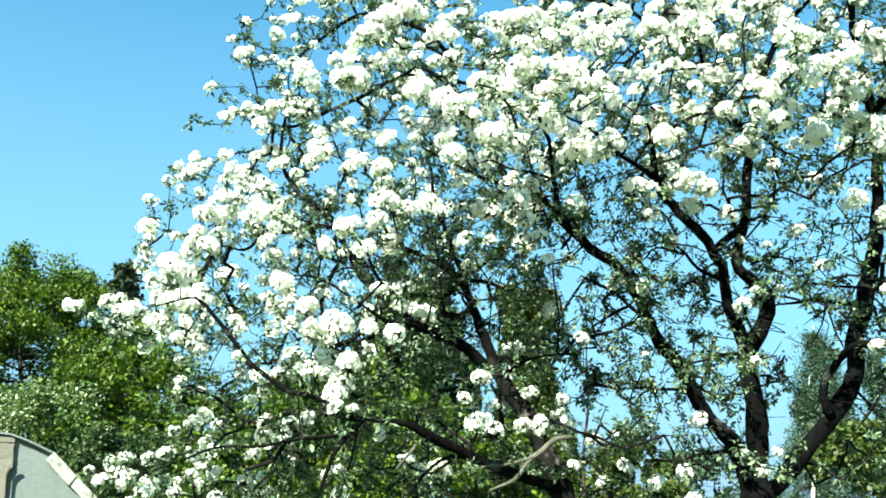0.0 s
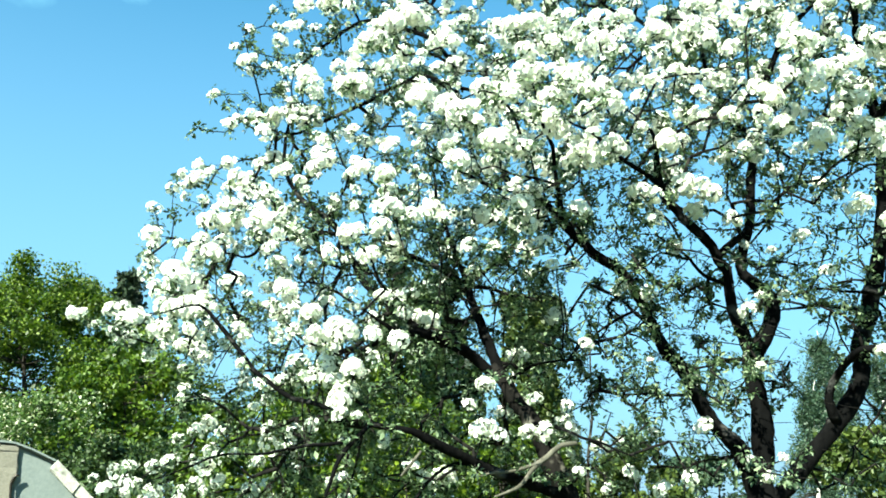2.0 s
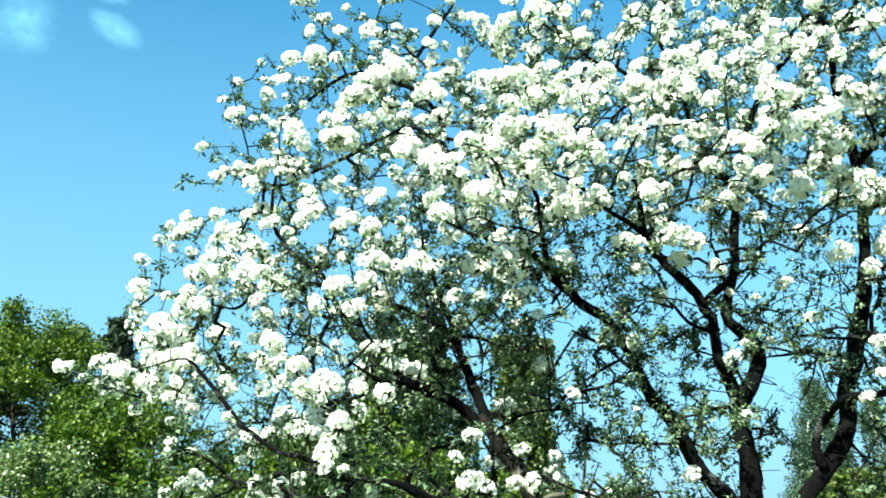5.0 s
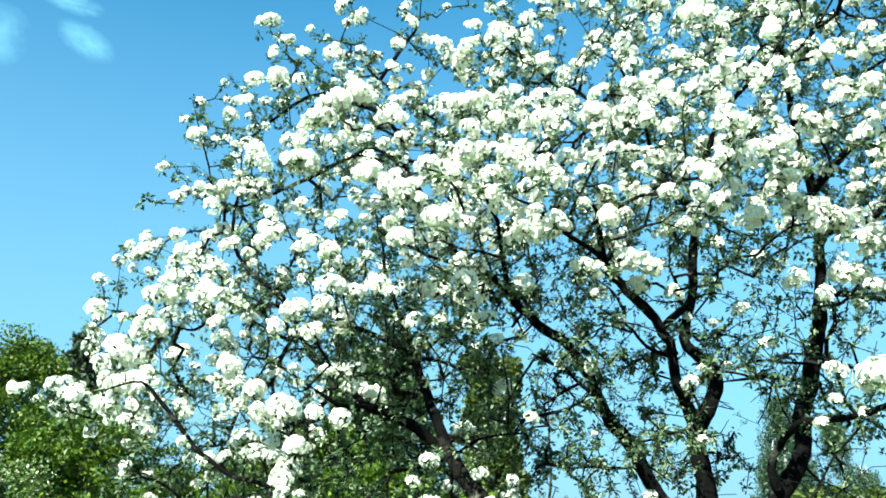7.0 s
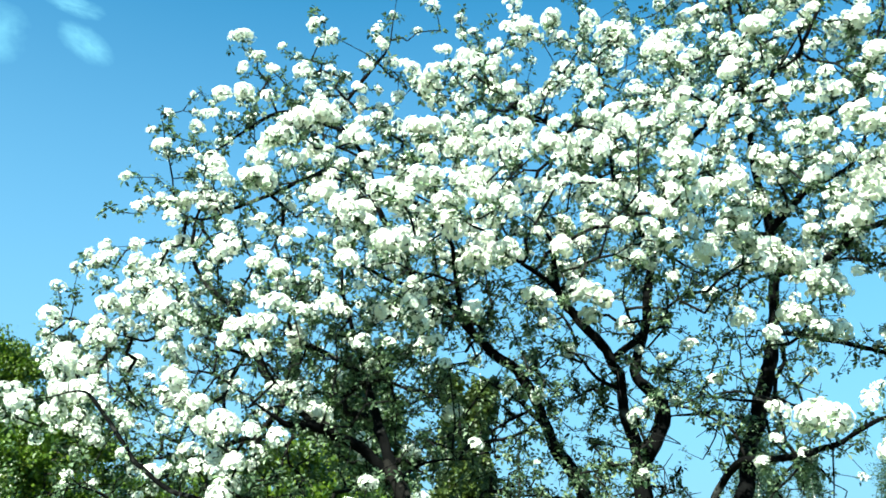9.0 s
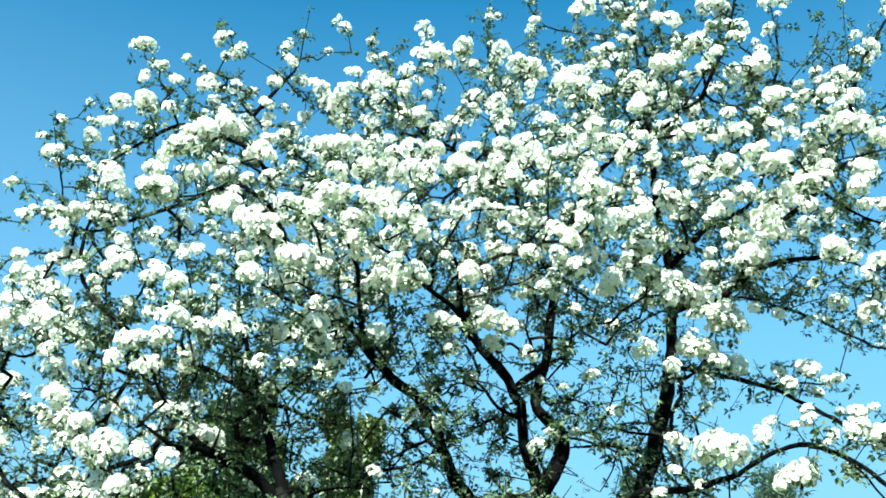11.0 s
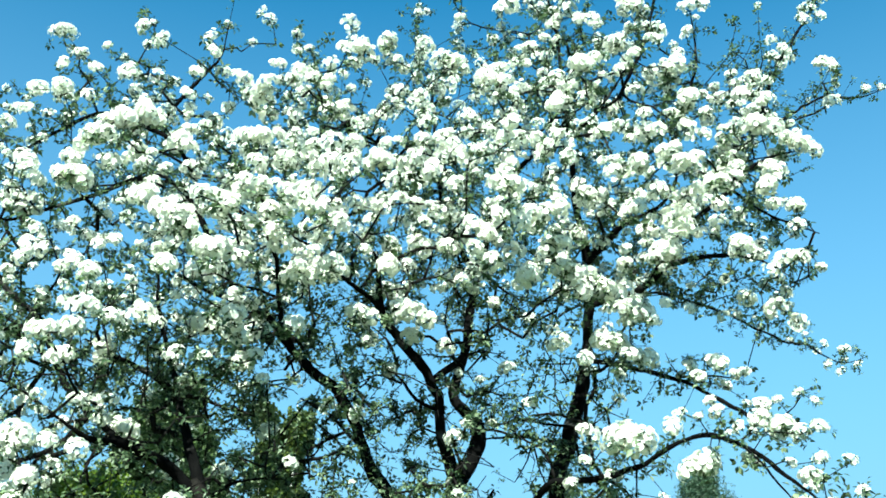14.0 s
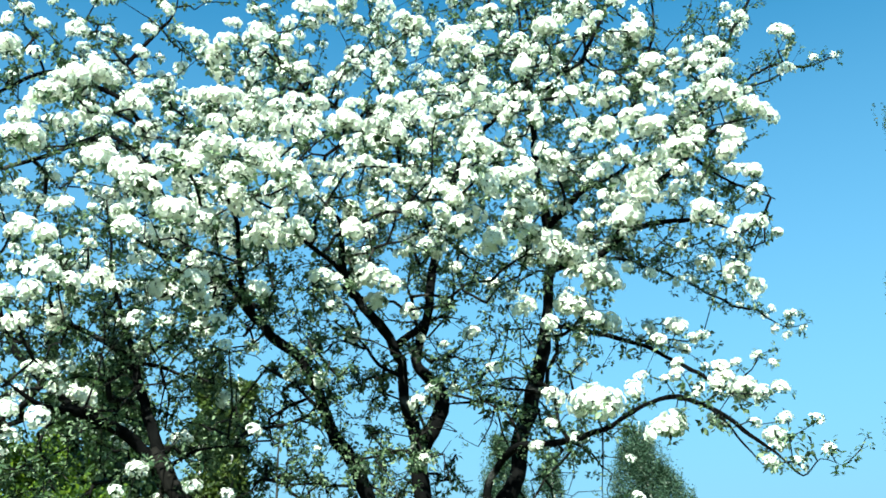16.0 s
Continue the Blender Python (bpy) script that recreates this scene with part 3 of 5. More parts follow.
# Heavy tufts of blossom on the near side of the crown: across, height, size
HIGH_LEFT = [
    (-0.97, 3.83, 2.19), (-0.67, 3.95, 1.88), (-0.52, 4.01, 1.75), (-0.19, 3.92, 2.38), (-0.46, 4.37, 1.56), (-0.47, 4.70, 1.56), (-0.62, 4.77, 1.12), (-1.14, 4.47, 1.75), (-1.31, 4.42, 1.56),
    (-1.50, 4.01, 1.94), (-1.36, 4.32, 1.31), (-1.75, 4.64, 1.12), (-1.60, 4.57, 1.38), (-0.52, 3.63, 1.88), (-0.69, 3.66, 1.75), (-0.81, 3.78, 1.44), (-0.90, 3.51, 1.38), (-1.30, 3.48, 1.19),
    (-0.46, 3.28, 1.38), (-0.46, 3.14, 0.9), (-0.37, 3.05, 0.8), (-0.17, 3.21, 1.25), (-0.33, 2.91, 0.75), (0.01, 3.58, 1.62), (0.33, 3.59, 1.19), (0.19, 3.29, 1.38), (-0.18, 3.51, 1.56),
    (-1.71, 5.04, 0.88), (-1.57, 4.88, 0.69), (-1.67, 4.81, 0.81)]
HIGH_MIDDLE = [
    (0.29, 4.23, 1.62), (0.49, 4.21, 1.38), (1.03, 4.47, 1.62), (0.99, 4.08, 1.88), (1.06, 3.94, 1.69), (0.81, 3.82, 1.62), (0.94, 3.65, 1.44), (0.65, 3.74, 1.38), (1.27, 3.98, 1.44),
    (1.22, 3.73, 1.44), (1.10, 3.57, 1.19), (1.36, 4.72, 1.44), (1.49, 5.03, 1.62), (0.91, 4.88, 1.56), (0.66, 5.00, 1.38), (0.45, 5.09, 1.06), (0.27, 5.08, 1.25), (0.10, 5.04, 1.31),
    (0.96, 5.41, 1.38), (0.71, 5.57, 1.25), (1.42, 5.63, 1.25), (0.39, 3.33, 1.44), (0.51, 3.29, 1.19), (0.47, 3.18, 1.00), (0.61, 3.14, 0.81), (-0.81, 4.94, 0.88), (-0.89, 4.79, 0.88),
    (-1.25, 5.10, 0.81), (-1.12, 5.03, 0.81), (-0.19, 4.80, 0.94)]
HIGH_RIGHT = [
    (1.49, 3.54, 1.88), (1.39, 3.61, 1.56), (1.56, 3.50, 1.25), (1.92, 3.74, 1.88), (1.74, 4.31, 1.62), (1.80, 4.04, 1.44), (2.09, 4.32, 1.25), (2.29, 4.22, 1.19), (2.59, 4.65, 1.44),
    (2.64, 4.35, 1.38), (2.41, 3.81, 1.38), (1.83, 5.48, 1.56), (1.73, 5.17, 1.38), (2.07, 5.02, 1.75), (2.15, 4.80, 1.56), (2.56, 4.19, 1.19), (2.76, 4.10, 1.06), (2.85, 4.53, 1.38),
    (2.93, 4.49, 1.06), (3.13, 5.14, 0.88), (2.71, 3.75, 1.12), (2.84, 3.70, 0.75), (2.66, 3.36, 1.06), (2.49, 3.42, 1.00), (2.02, 3.41, 0.75), (1.73, 3.38, 1.56), (1.55, 3.18, 1.56),
    (1.72, 3.10, 1.12), (1.42, 3.09, 0.88), (0.96, 3.02, 1.12)]
LOW_LEFT = [
    (-3.03, 2.72, 0.75), (-2.86, 2.75, 1.06), (-2.72, 2.70, 1.38), (-2.83, 2.59, 1.12), (-2.60, 2.49, 0.88), (-2.38, 2.73, 2.19), (-2.47, 2.62, 1.38), (-2.32, 3.05, 1.62), (-2.51, 2.99, 1.25),
    (-2.65, 3.20, 1.12), (-2.12, 3.49, 1.38), (-1.91, 3.22, 1.06), (-2.30, 3.55, 0.88), (-2.15, 4.27, 0.88), (-2.32, 4.06, 0.81), (-2.21, 3.86, 0.88), (-1.74, 4.13, 1.12), (-1.48, 4.02, 1.44),
    (-1.22, 4.43, 1.44), (-1.33, 4.33, 1.25), (-1.44, 3.12, 1.44), (-1.32, 3.14, 1.38), (-1.22, 3.26, 1.19), (-1.79, 2.81, 1.44), (-1.69, 2.67, 1.19), (-1.49, 2.58, 1.88), (-1.58, 2.51, 1.38),
    (-1.20, 2.50, 1.06), (-1.43, 2.35, 1.19), (-1.91, 2.31, 1.12)]
LOWEST = [
    (-1.52, 2.20, 0.88), (-1.80, 2.32, 0.88), (-2.28, 2.05, 1.19), (-2.37, 2.01, 0.88), (-1.88, 2.05, 0.88), (-1.73, 2.03, 1.06), (-1.24, 1.99, 1.06), (-1.95, 1.74, 1.06), (-2.14, 1.78, 1.06),
    (-2.41, 1.90, 1.19), (-2.50, 1.86, 0.94), (-2.75, 1.75, 1.19), (-2.62, 1.77, 1.06), (-2.84, 1.80, 0.75), (-0.74, 2.03, 1.19), (-0.79, 2.16, 0.88), (-0.71, 2.26, 1.12), (-0.48, 2.02, 1.06),
    (-0.39, 2.02, 1.25), (-0.25, 2.04, 1.69), (-0.28, 2.12, 0.88), (-0.23, 1.82, 0.88), (-0.11, 1.94, 1.12), (0.03, 1.81, 1.06), (0.19, 1.74, 1.12), (0.41, 2.05, 1.12), (0.61, 1.88, 0.75),
    (1.09, 2.83, 1.12), (0.15, 2.01, 0.94)]
# Fat tufts on the boughs at the side: place, size
RIGHT_TUFTS = [
    (1.37, 4.10, 2.43, 1.79), (1.30, 4.10, 2.45, 1.18), (1.63, 4.00, 2.34, 1.35), (1.54, 4.00, 2.30, 1.00), (1.82, 3.95, 2.35, 0.74), (2.10, 4.20, 2.55, 1.31), (2.12, 4.10, 2.50, 1.02),
    (2.22, 4.10, 2.53, 0.77), (2.16, 4.60, 2.67, 1.03), (2.06, 4.60, 2.64, 0.86), (2.28, 4.80, 2.80, 0.90), (2.01, 3.80, 2.25, 0.95), (2.05, 3.80, 2.32, 0.71), (1.97, 3.80, 2.14, 0.71),
    (2.00, 3.40, 2.12, 0.51), (1.79, 4.80, 2.68, 0.96), (2.06, 4.90, 2.79, 0.86), (2.02, 5.10, 3.09, 0.96), (2.20, 5.15, 3.14, 1.16), (2.06, 5.10, 3.04, 0.96), (2.37, 5.20, 3.10, 0.78),
    (1.79, 5.15, 3.15, 1.29), (1.71, 5.00, 3.38, 1.56), (1.79, 5.00, 3.33, 1.12)]
RIGHT_TUFTS += [
    (2.59, 4.70, 3.96, 0.82), (1.40, 5.00, 3.09, 0.94), (1.20, 4.90, 3.12, 1.04), (2.48, 6.20, 3.87, 0.85), (3.97, 7.00, 3.86, 0.79), (2.44, 4.70, 2.85, 0.59)]
# Long shoots that stand out of the crown: tip, then the way back to the wood
SHOOTS = [
    (-1.72, 5.00, 5.06, 0.19, -0.36), (-1.28, 5.00, 5.21, 0.22, -0.56), (-0.75, 5.00, 5.18, -0.17, -0.49), (-0.54, 5.00, 5.29, 0.15, -0.38), (-0.33, 5.00, 5.19, 0.06, -0.23), (-0.02, 5.00, 5.19, 0.04, -0.21),
    (-0.22, 5.00, 5.01, 0.04, -0.29), (0.66, 5.00, 5.64, 0.05, -0.34), (0.96, 5.00, 5.69, -0.00, -0.30), (1.84, 5.00, 5.90, -0.04, -0.45), (2.51, 5.00, 5.39, -0.07, -0.47), (2.72, 5.00, 5.55, -0.06, -0.58),
    (3.12, 5.00, 5.18, -0.16, -0.34), (-1.96, 5.00, 4.64, 0.20, -0.17), (-2.33, 5.00, 4.06, 0.28, -0.20), (-2.44, 5.00, 3.83, 0.34, -0.03), (-2.66, 5.00, 3.34, 0.05, -0.17), (-2.53, 5.00, 3.56, 0.22, -0.07),
    (-2.14, 5.00, 4.53, 0.16, -0.47), (-3.02, 5.00, 2.71, 0.28, -0.05)]
SHOOTS += [
    (3.45, 5.00, 4.99, -0.38, -0.14), (3.16, 5.00, 5.14, -0.07, -0.29), (-1.45, 5.00, 4.95, 0.27, -0.15), (-1.74, 5.00, 5.05, 0.19, -0.32), (-1.25, 5.00, 5.22, 0.17, -0.46)]


def inside(poly, x, z):
    """Which points lie in the outline, and how far each is from its edge."""
    hit, near = np.zeros(len(x), bool), np.full(len(x), 1e9)
    for (x0, z0), (x1, z1) in zip(poly, np.roll(poly, -1, axis=0)):
        cross = (z0 > z) != (z1 > z)
        hit ^= cross & (x < (x1 - x0) * (z - z0) / (z1 - z0 + 1e-12) + x0)
        s = np.clip(((x - x0) * (x1 - x0) + (z - z0) * (z1 - z0)) / ((x1 - x0) ** 2 + (z1 - z0) ** 2), 0, 1)
        near = np.minimum(near, np.hypot(x - x0 - s * (x1 - x0), z - z0 - s * (z1 - z0)))
    return hit, near


# Shaded inner wood: across, height, width, share of spurs without flowers
SHADE = [
    (-0.96, 2.62, 0.33, 0.80), (-1.14, 2.20, 0.42, 0.75), (-1.75, 1.97, 0.36, 0.45), (-2.31, 2.15, 0.27, 0.50), (0.07, 3.09, 0.21, 0.25), (0.99, 3.12, 0.27, 0.55),
    (0.33, 2.35, 0.45, 0.70), (1.05, 2.60, 0.30, 0.60), (-0.53, 2.96, 0.24, 0.15), (-0.54, 2.43, 0.30, 0.60), (-1.02, 2.81, 0.33, 0.35)]


def shade(p):
    """How deep in the shade of the crown each place lies, 0 to 1."""
    lit = np.ones(len(p))
    grow_ = np.where(p[:, 1] < 5, 5 / p[:, 1], 1.0)
    x, z = p[:, 0] * grow_, 1.55 + (p[:, 2] - 1.55) * grow_
    for sx, sz, sw, amount in SHADE:
        lit *= 1 - amount * np.exp(-((x - sx) ** 2 + (z - sz) ** 2) / (2 * sw * sw))
    return 1 - lit


def clearing(p):
    """The open wood before the leaning tree's limbs, where few twigs hang."""
    return (p[:, 1] < 4.95) * np.exp(-((p[:, 0] + 0.72) / 0.5) ** 4 - ((p[:, 2] - 2.33) / 0.42) ** 4)


def crown_points(count, rng):
    """Where the spurs end: spread evenly through the crown, thinner in the gaps."""
    kept = np.empty((0, 3))
    while len(kept) < count:
        n = 6000
        x, z = rng.uniform(OUTLINE[:, 0].min(), OUTLINE[:, 0].max(), n), rng.uniform(OUTLINE[:, 1].min(), OUTLINE[:, 1].max(), n)
        ok, edge = inside(OUTLINE, x, z)
        deep = np.minimum(0.25 + 1.25 * edge ** 0.8, 1.55)
        y = 5.0 + rng.uniform(-0.8, 1.05, n) * deep
        chance = np.clip(0.3 + edge / 0.7, 0, 0.8)
        shrink = np.where(y < 5, y / 5, 1.0)
        p = np.stack([x * shrink, y, 1.55 + (z - 1.55) * shrink], -1)
        for gx, gz, gw, ge in GAPS:
            chance *= 1 - ge * np.exp(-((x - gx) ** 2 + (z - gz) ** 2) / (2 * gw * gw) * 1.6)
        clump = np.array([noise.noise(Vector(q) * 3.6) for q in p])
        chance *= np.clip(0.5 + 1.9 * clump, 0.05, 1) * (1 - 0.65 * clearing(p))
        p = p[ok & (rng.random(n) < chance)]
        for q in p:
            if len(kept) >= count:
                break
            if len(kept) == 0 or np.min(((kept - q) ** 2).sum(1)) > 0.07 ** 2:
                kept = np.vstack([kept, q])
    return kept


def heavy_tufts(rng):
    """The snowballs of blossom on the near side: each is one tuft or several pressed together; place and size."""
    out = []
    for bough, pull in ((HIGH_LEFT, 0.92), (HIGH_MIDDLE, 0.86), (HIGH_RIGHT, 0.86), (LOW_LEFT, 0.95), (LOWEST, 0.9)):
        rows = np.array(bough)
        edge = inside(OUTLINE, rows[:, 0], rows[:, 1])
        if bough is LOWEST:
            rows[:, 2] *= 0.82
        for x, z, size, rim in np.column_stack([rows, np.where(edge[0], edge[1], 0.0)]):
            y = 5.0 - pull * min(0.25 + 1.25 * rim ** 0.8, 1.45)
            for _ in range(max(1, round(1.15 * size * size))):
                d = rng.standard_normal(3) * np.array([0.040, 0.04, 0.021]) * max(0.0, size - 0.75)
                out.append((x * y / 5 + d[0], y + d[1], 1.55 + (z - 1.55) * y / 5 + d[2], min(size, 1.2) * rng.uniform(0.9, 1.1) * y / 5))
    for x, y, z, size in RIGHT_TUFTS:
        for _ in range(max(1, round(1.15 * size * size))):
            d = rng.standard_normal(3) * np.array([0.040, 0.04, 0.021]) * max(0.0, size - 0.75)
            out.append((x + d[0], y + d[1], z + d[2], min(size, 1.2) * rng.uniform(0.9, 1.1)))
    return np.array(out)


def leafiness(q):
    """Where the inner wood carries its tufts of leaves, and where it is bare."""
    return np.array([noise.noise(Vector(v) * 3.2 + Vector((9, 0, 0))) for v in q])


def inner_points(count, rng):
    """Ends of the thin leafy twigs among the bare limbs, below the flowering crown."""
    p = np.empty((0, 3))
    while len(p) < count:
        done = len(p) / count
        low, high = ((-0.4, 4.4, 2.15), (0.9, 5.3, 2.9)) if done < 0.15 else ((-1.3, 4.3, 1.75), (1.6, 5.6, 3.3)) if done < 0.82 else ((-2.1, 4.1, 1.5), (-1.1, 5.2, 2.6)) if done < 0.965 else ((-0.02, 4.35, 1.6), (0.36, 4.8, 1.96))
        q = rng.uniform(low, high, (120, 3))
        keep = np.clip(0.05 + 3.2 * leafiness(q), 0.08, 1) * (1 - 0.8 * clearing(q))
        p = np.vstack([p, q[rng.random(120) < keep]])
    return p[:count]


def grow(skeletons, goals, rng):
    """Grows twigs from the limbs to every goal, each along the cheapest way; returns places, parents, trees and the goals' nodes."""
    place, parent, tree, run = [], [], [], []
    for k, lines in enumerate(skeletons):
        for line in lines:
            length = 0.0
            for i, q in enumerate(line):
                if i:
                    length += np.linalg.norm(q[:3] - line[i - 1][:3])
                place.append(q[:3]), parent.append(-1), tree.append(k), run.append(0.35 * length)
    place, run = list(np.array(place)), list(run)
    base = np.array(place)
    cost = np.full(len(goals), 1e9)
    best = np.zeros(len(goals), int)
    for g in range(len(goals)):
        d = np.linalg.norm(base - goals[g], axis=1) + 0.25 * np.array(run[:len(base)])
        best[g] = d.argmin()
        cost[g] = d[best[g]]
    waiting = np.ones(len(goals), bool)
    ends = np.zeros(len(goals), int)
    for _ in range(len(goals)):
        g = int(np.where(waiting, cost, 1e9).argmin())
        waiting[g] = False
        a, b, at = place[best[g]], goals[g], int(best[g])
        gap = np.linalg.norm(b - a)
        steps = max(1, int(round(gap / 0.075)))
        bend = rng.standard_normal(3) * 0.07 * gap + np.array([0, 0, 0.10 * gap])
        fresh = []
        for s in range(1, steps + 1):
            w = s / steps
            q = a + (b - a) * w + bend * math.sin(math.pi * w) + rng.standard_normal(3) * (0.006 if s < steps else 0)
            place.append(q), parent.append(at), tree.append(tree[at]), run.append(run[at] + gap / steps)
            at = len(place) - 1
            fresh.append(at)
        ends[g] = at
        for f in fresh:
            d = np.linalg.norm(goals - place[f], axis=1) + 0.25 * run[f]
            better = waiting & (d < cost)
            cost[better], best[better] = d[better], f
    return np.array(place), np.array(parent), np.array(tree), ends


def petal_cluster(rng, flowers):
    """A dome of open flowers, each of five cupped petals, on short stalks round a spur's end: verts, triangles, material index."""
    vs, fs, ms = [np.zeros(3)], [], []
    for i in range(flowers):
        rise = 1 - 1.6 * (i + rng.uniform(0.1, 0.9)) / flowers
        a0, flat = i * 2.39996 + rng.uniform(-0.4, 0.4), math.sqrt(max(0.0, 1 - rise * rise))
        d = np.array([math.cos(a0) * flat, math.sin(a0) * flat, rise])
        c = d * rng.uniform(0.032, 0.046) * np.array([1.18, 1.18, 0.82])
        m = frames_along(d[None] + np.array([0, 0, 0.3]) + 0.2 * rng.standard_normal((1, 3)), rng)[0]
        size, cup = rng.uniform(0.0102, 0.0138), rng.uniform(-0.1, 0.35)
        hub = len(vs)
        vs.append(c)
        vs.append(c + m @ np.array((0.0016, 0.0, 0.0)))
        fs.append((0, hub, hub + 1))
        ms.append(2)
        for k in range(5):
            a = k * 2 * math.pi / 5 + rng.uniform(-0.15, 0.15)
            o = len(vs)
            for r, w, h in ((0.78, 0.68, 0.6), (1.15, 0.0, 0.9), (0.78, -0.68, 0.6)):
                e = (math.cos(a) * r - math.sin(a) * w, math.sin(a) * r + math.cos(a) * w, cup * h + rng.uniform(-0.1, 0.1))
                vs.append(c + m @ (np.array(e) * size))
            fs += [(hub, o, o + 1), (hub, o + 1, o + 2)]
            ms += [0, 0]
        o = len(vs)
        for a in (0.3, 2.4, 4.5):
            vs.append(c + m @ (np.array((math.cos(a) * 0.2, math.sin(a) * 0.2, 0.2)) * size))
        fs += [(o, o + 1, o + 2)]
        ms += [1]
    return np.array(vs), np.array(fs), ms


def leaf_rosette(rng, leaves):
    """Young ovate leaves, folded along the rib, spreading from a spur."""
    vs, fs = [], []
    for k in range(leaves):
        a = k * 2.4 + rng.uniform(-0.8, 0.8)
        rise = rng.uniform(-1.0, 0.7)
        d = np.array([math.cos(a) * math.cos(rise), math.sin(a) * math.cos(rise), math.sin(rise)])
        side = np.cross(d, (0, 0, 1.0))
        side /= np.linalg.norm(side) + 1e-9
        lift = np.cross(side, d)
        size, wide = rng.uniform(0.014, 0.033), rng.uniform(0.22, 0.36)
        stalk = d * rng.uniform(0.002, 0.012) + np.array([0, 0, rng.uniform(-0.022, 0.014)])
        o = len(vs)
        for r, w, h in ((0, 0, 0), (0.5, wide, 0.12), (0.5, 0, 0.0), (0.5, -wide, 0.12), (0.85, wide * 0.6, 0.02), (0.85, -wide * 0.6, 0.02), (1.12, 0, -0.12)):
            vs.append(stalk + (d * r + side * w + lift * h) * size)
        fs += [(o, o + 1, o + 2), (o, o + 2, o + 3), (o + 1, o + 4, o + 2), (o + 2, o + 5, o + 3), (o + 2, o + 4, o + 6), (o + 2, o + 6, o + 5)]
    return np.array(vs), np.array(fs)


def overhung(p, above, reach=1.6, wide=0.08):
    """How many spurs stand between each place and the sun."""
    s = np.array(to_sun)
    count = np.zeros(len(p))
    for i in range(len(p)):
        d = above - p[i]
        along = d @ s
        aside = np.linalg.norm(d - along[:, None] * s, axis=1)
        count[i] = ((along > 0.06) & (along < reach) & (aside < wide)).sum()
    return count


def to_light(tufts, crown):
    """The heaviest tufts sit on the outer, sunny side of their boughs."""
    for _ in range(6):
        dark = overhung(tufts[:, :3], crown, 1.2, 0.09) > 1.5
        pull = np.where(dark & (tufts[:, 1] > 3.7), (tufts[:, 1] - 0.13) / tufts[:, 1], 1.0)
        tufts[:, :2] *= pull[:, None]
        tufts[:, 2] = 1.55 + (tufts[:, 2] - 1.55) * pull
        tufts[:, 3] *= pull
    return tufts


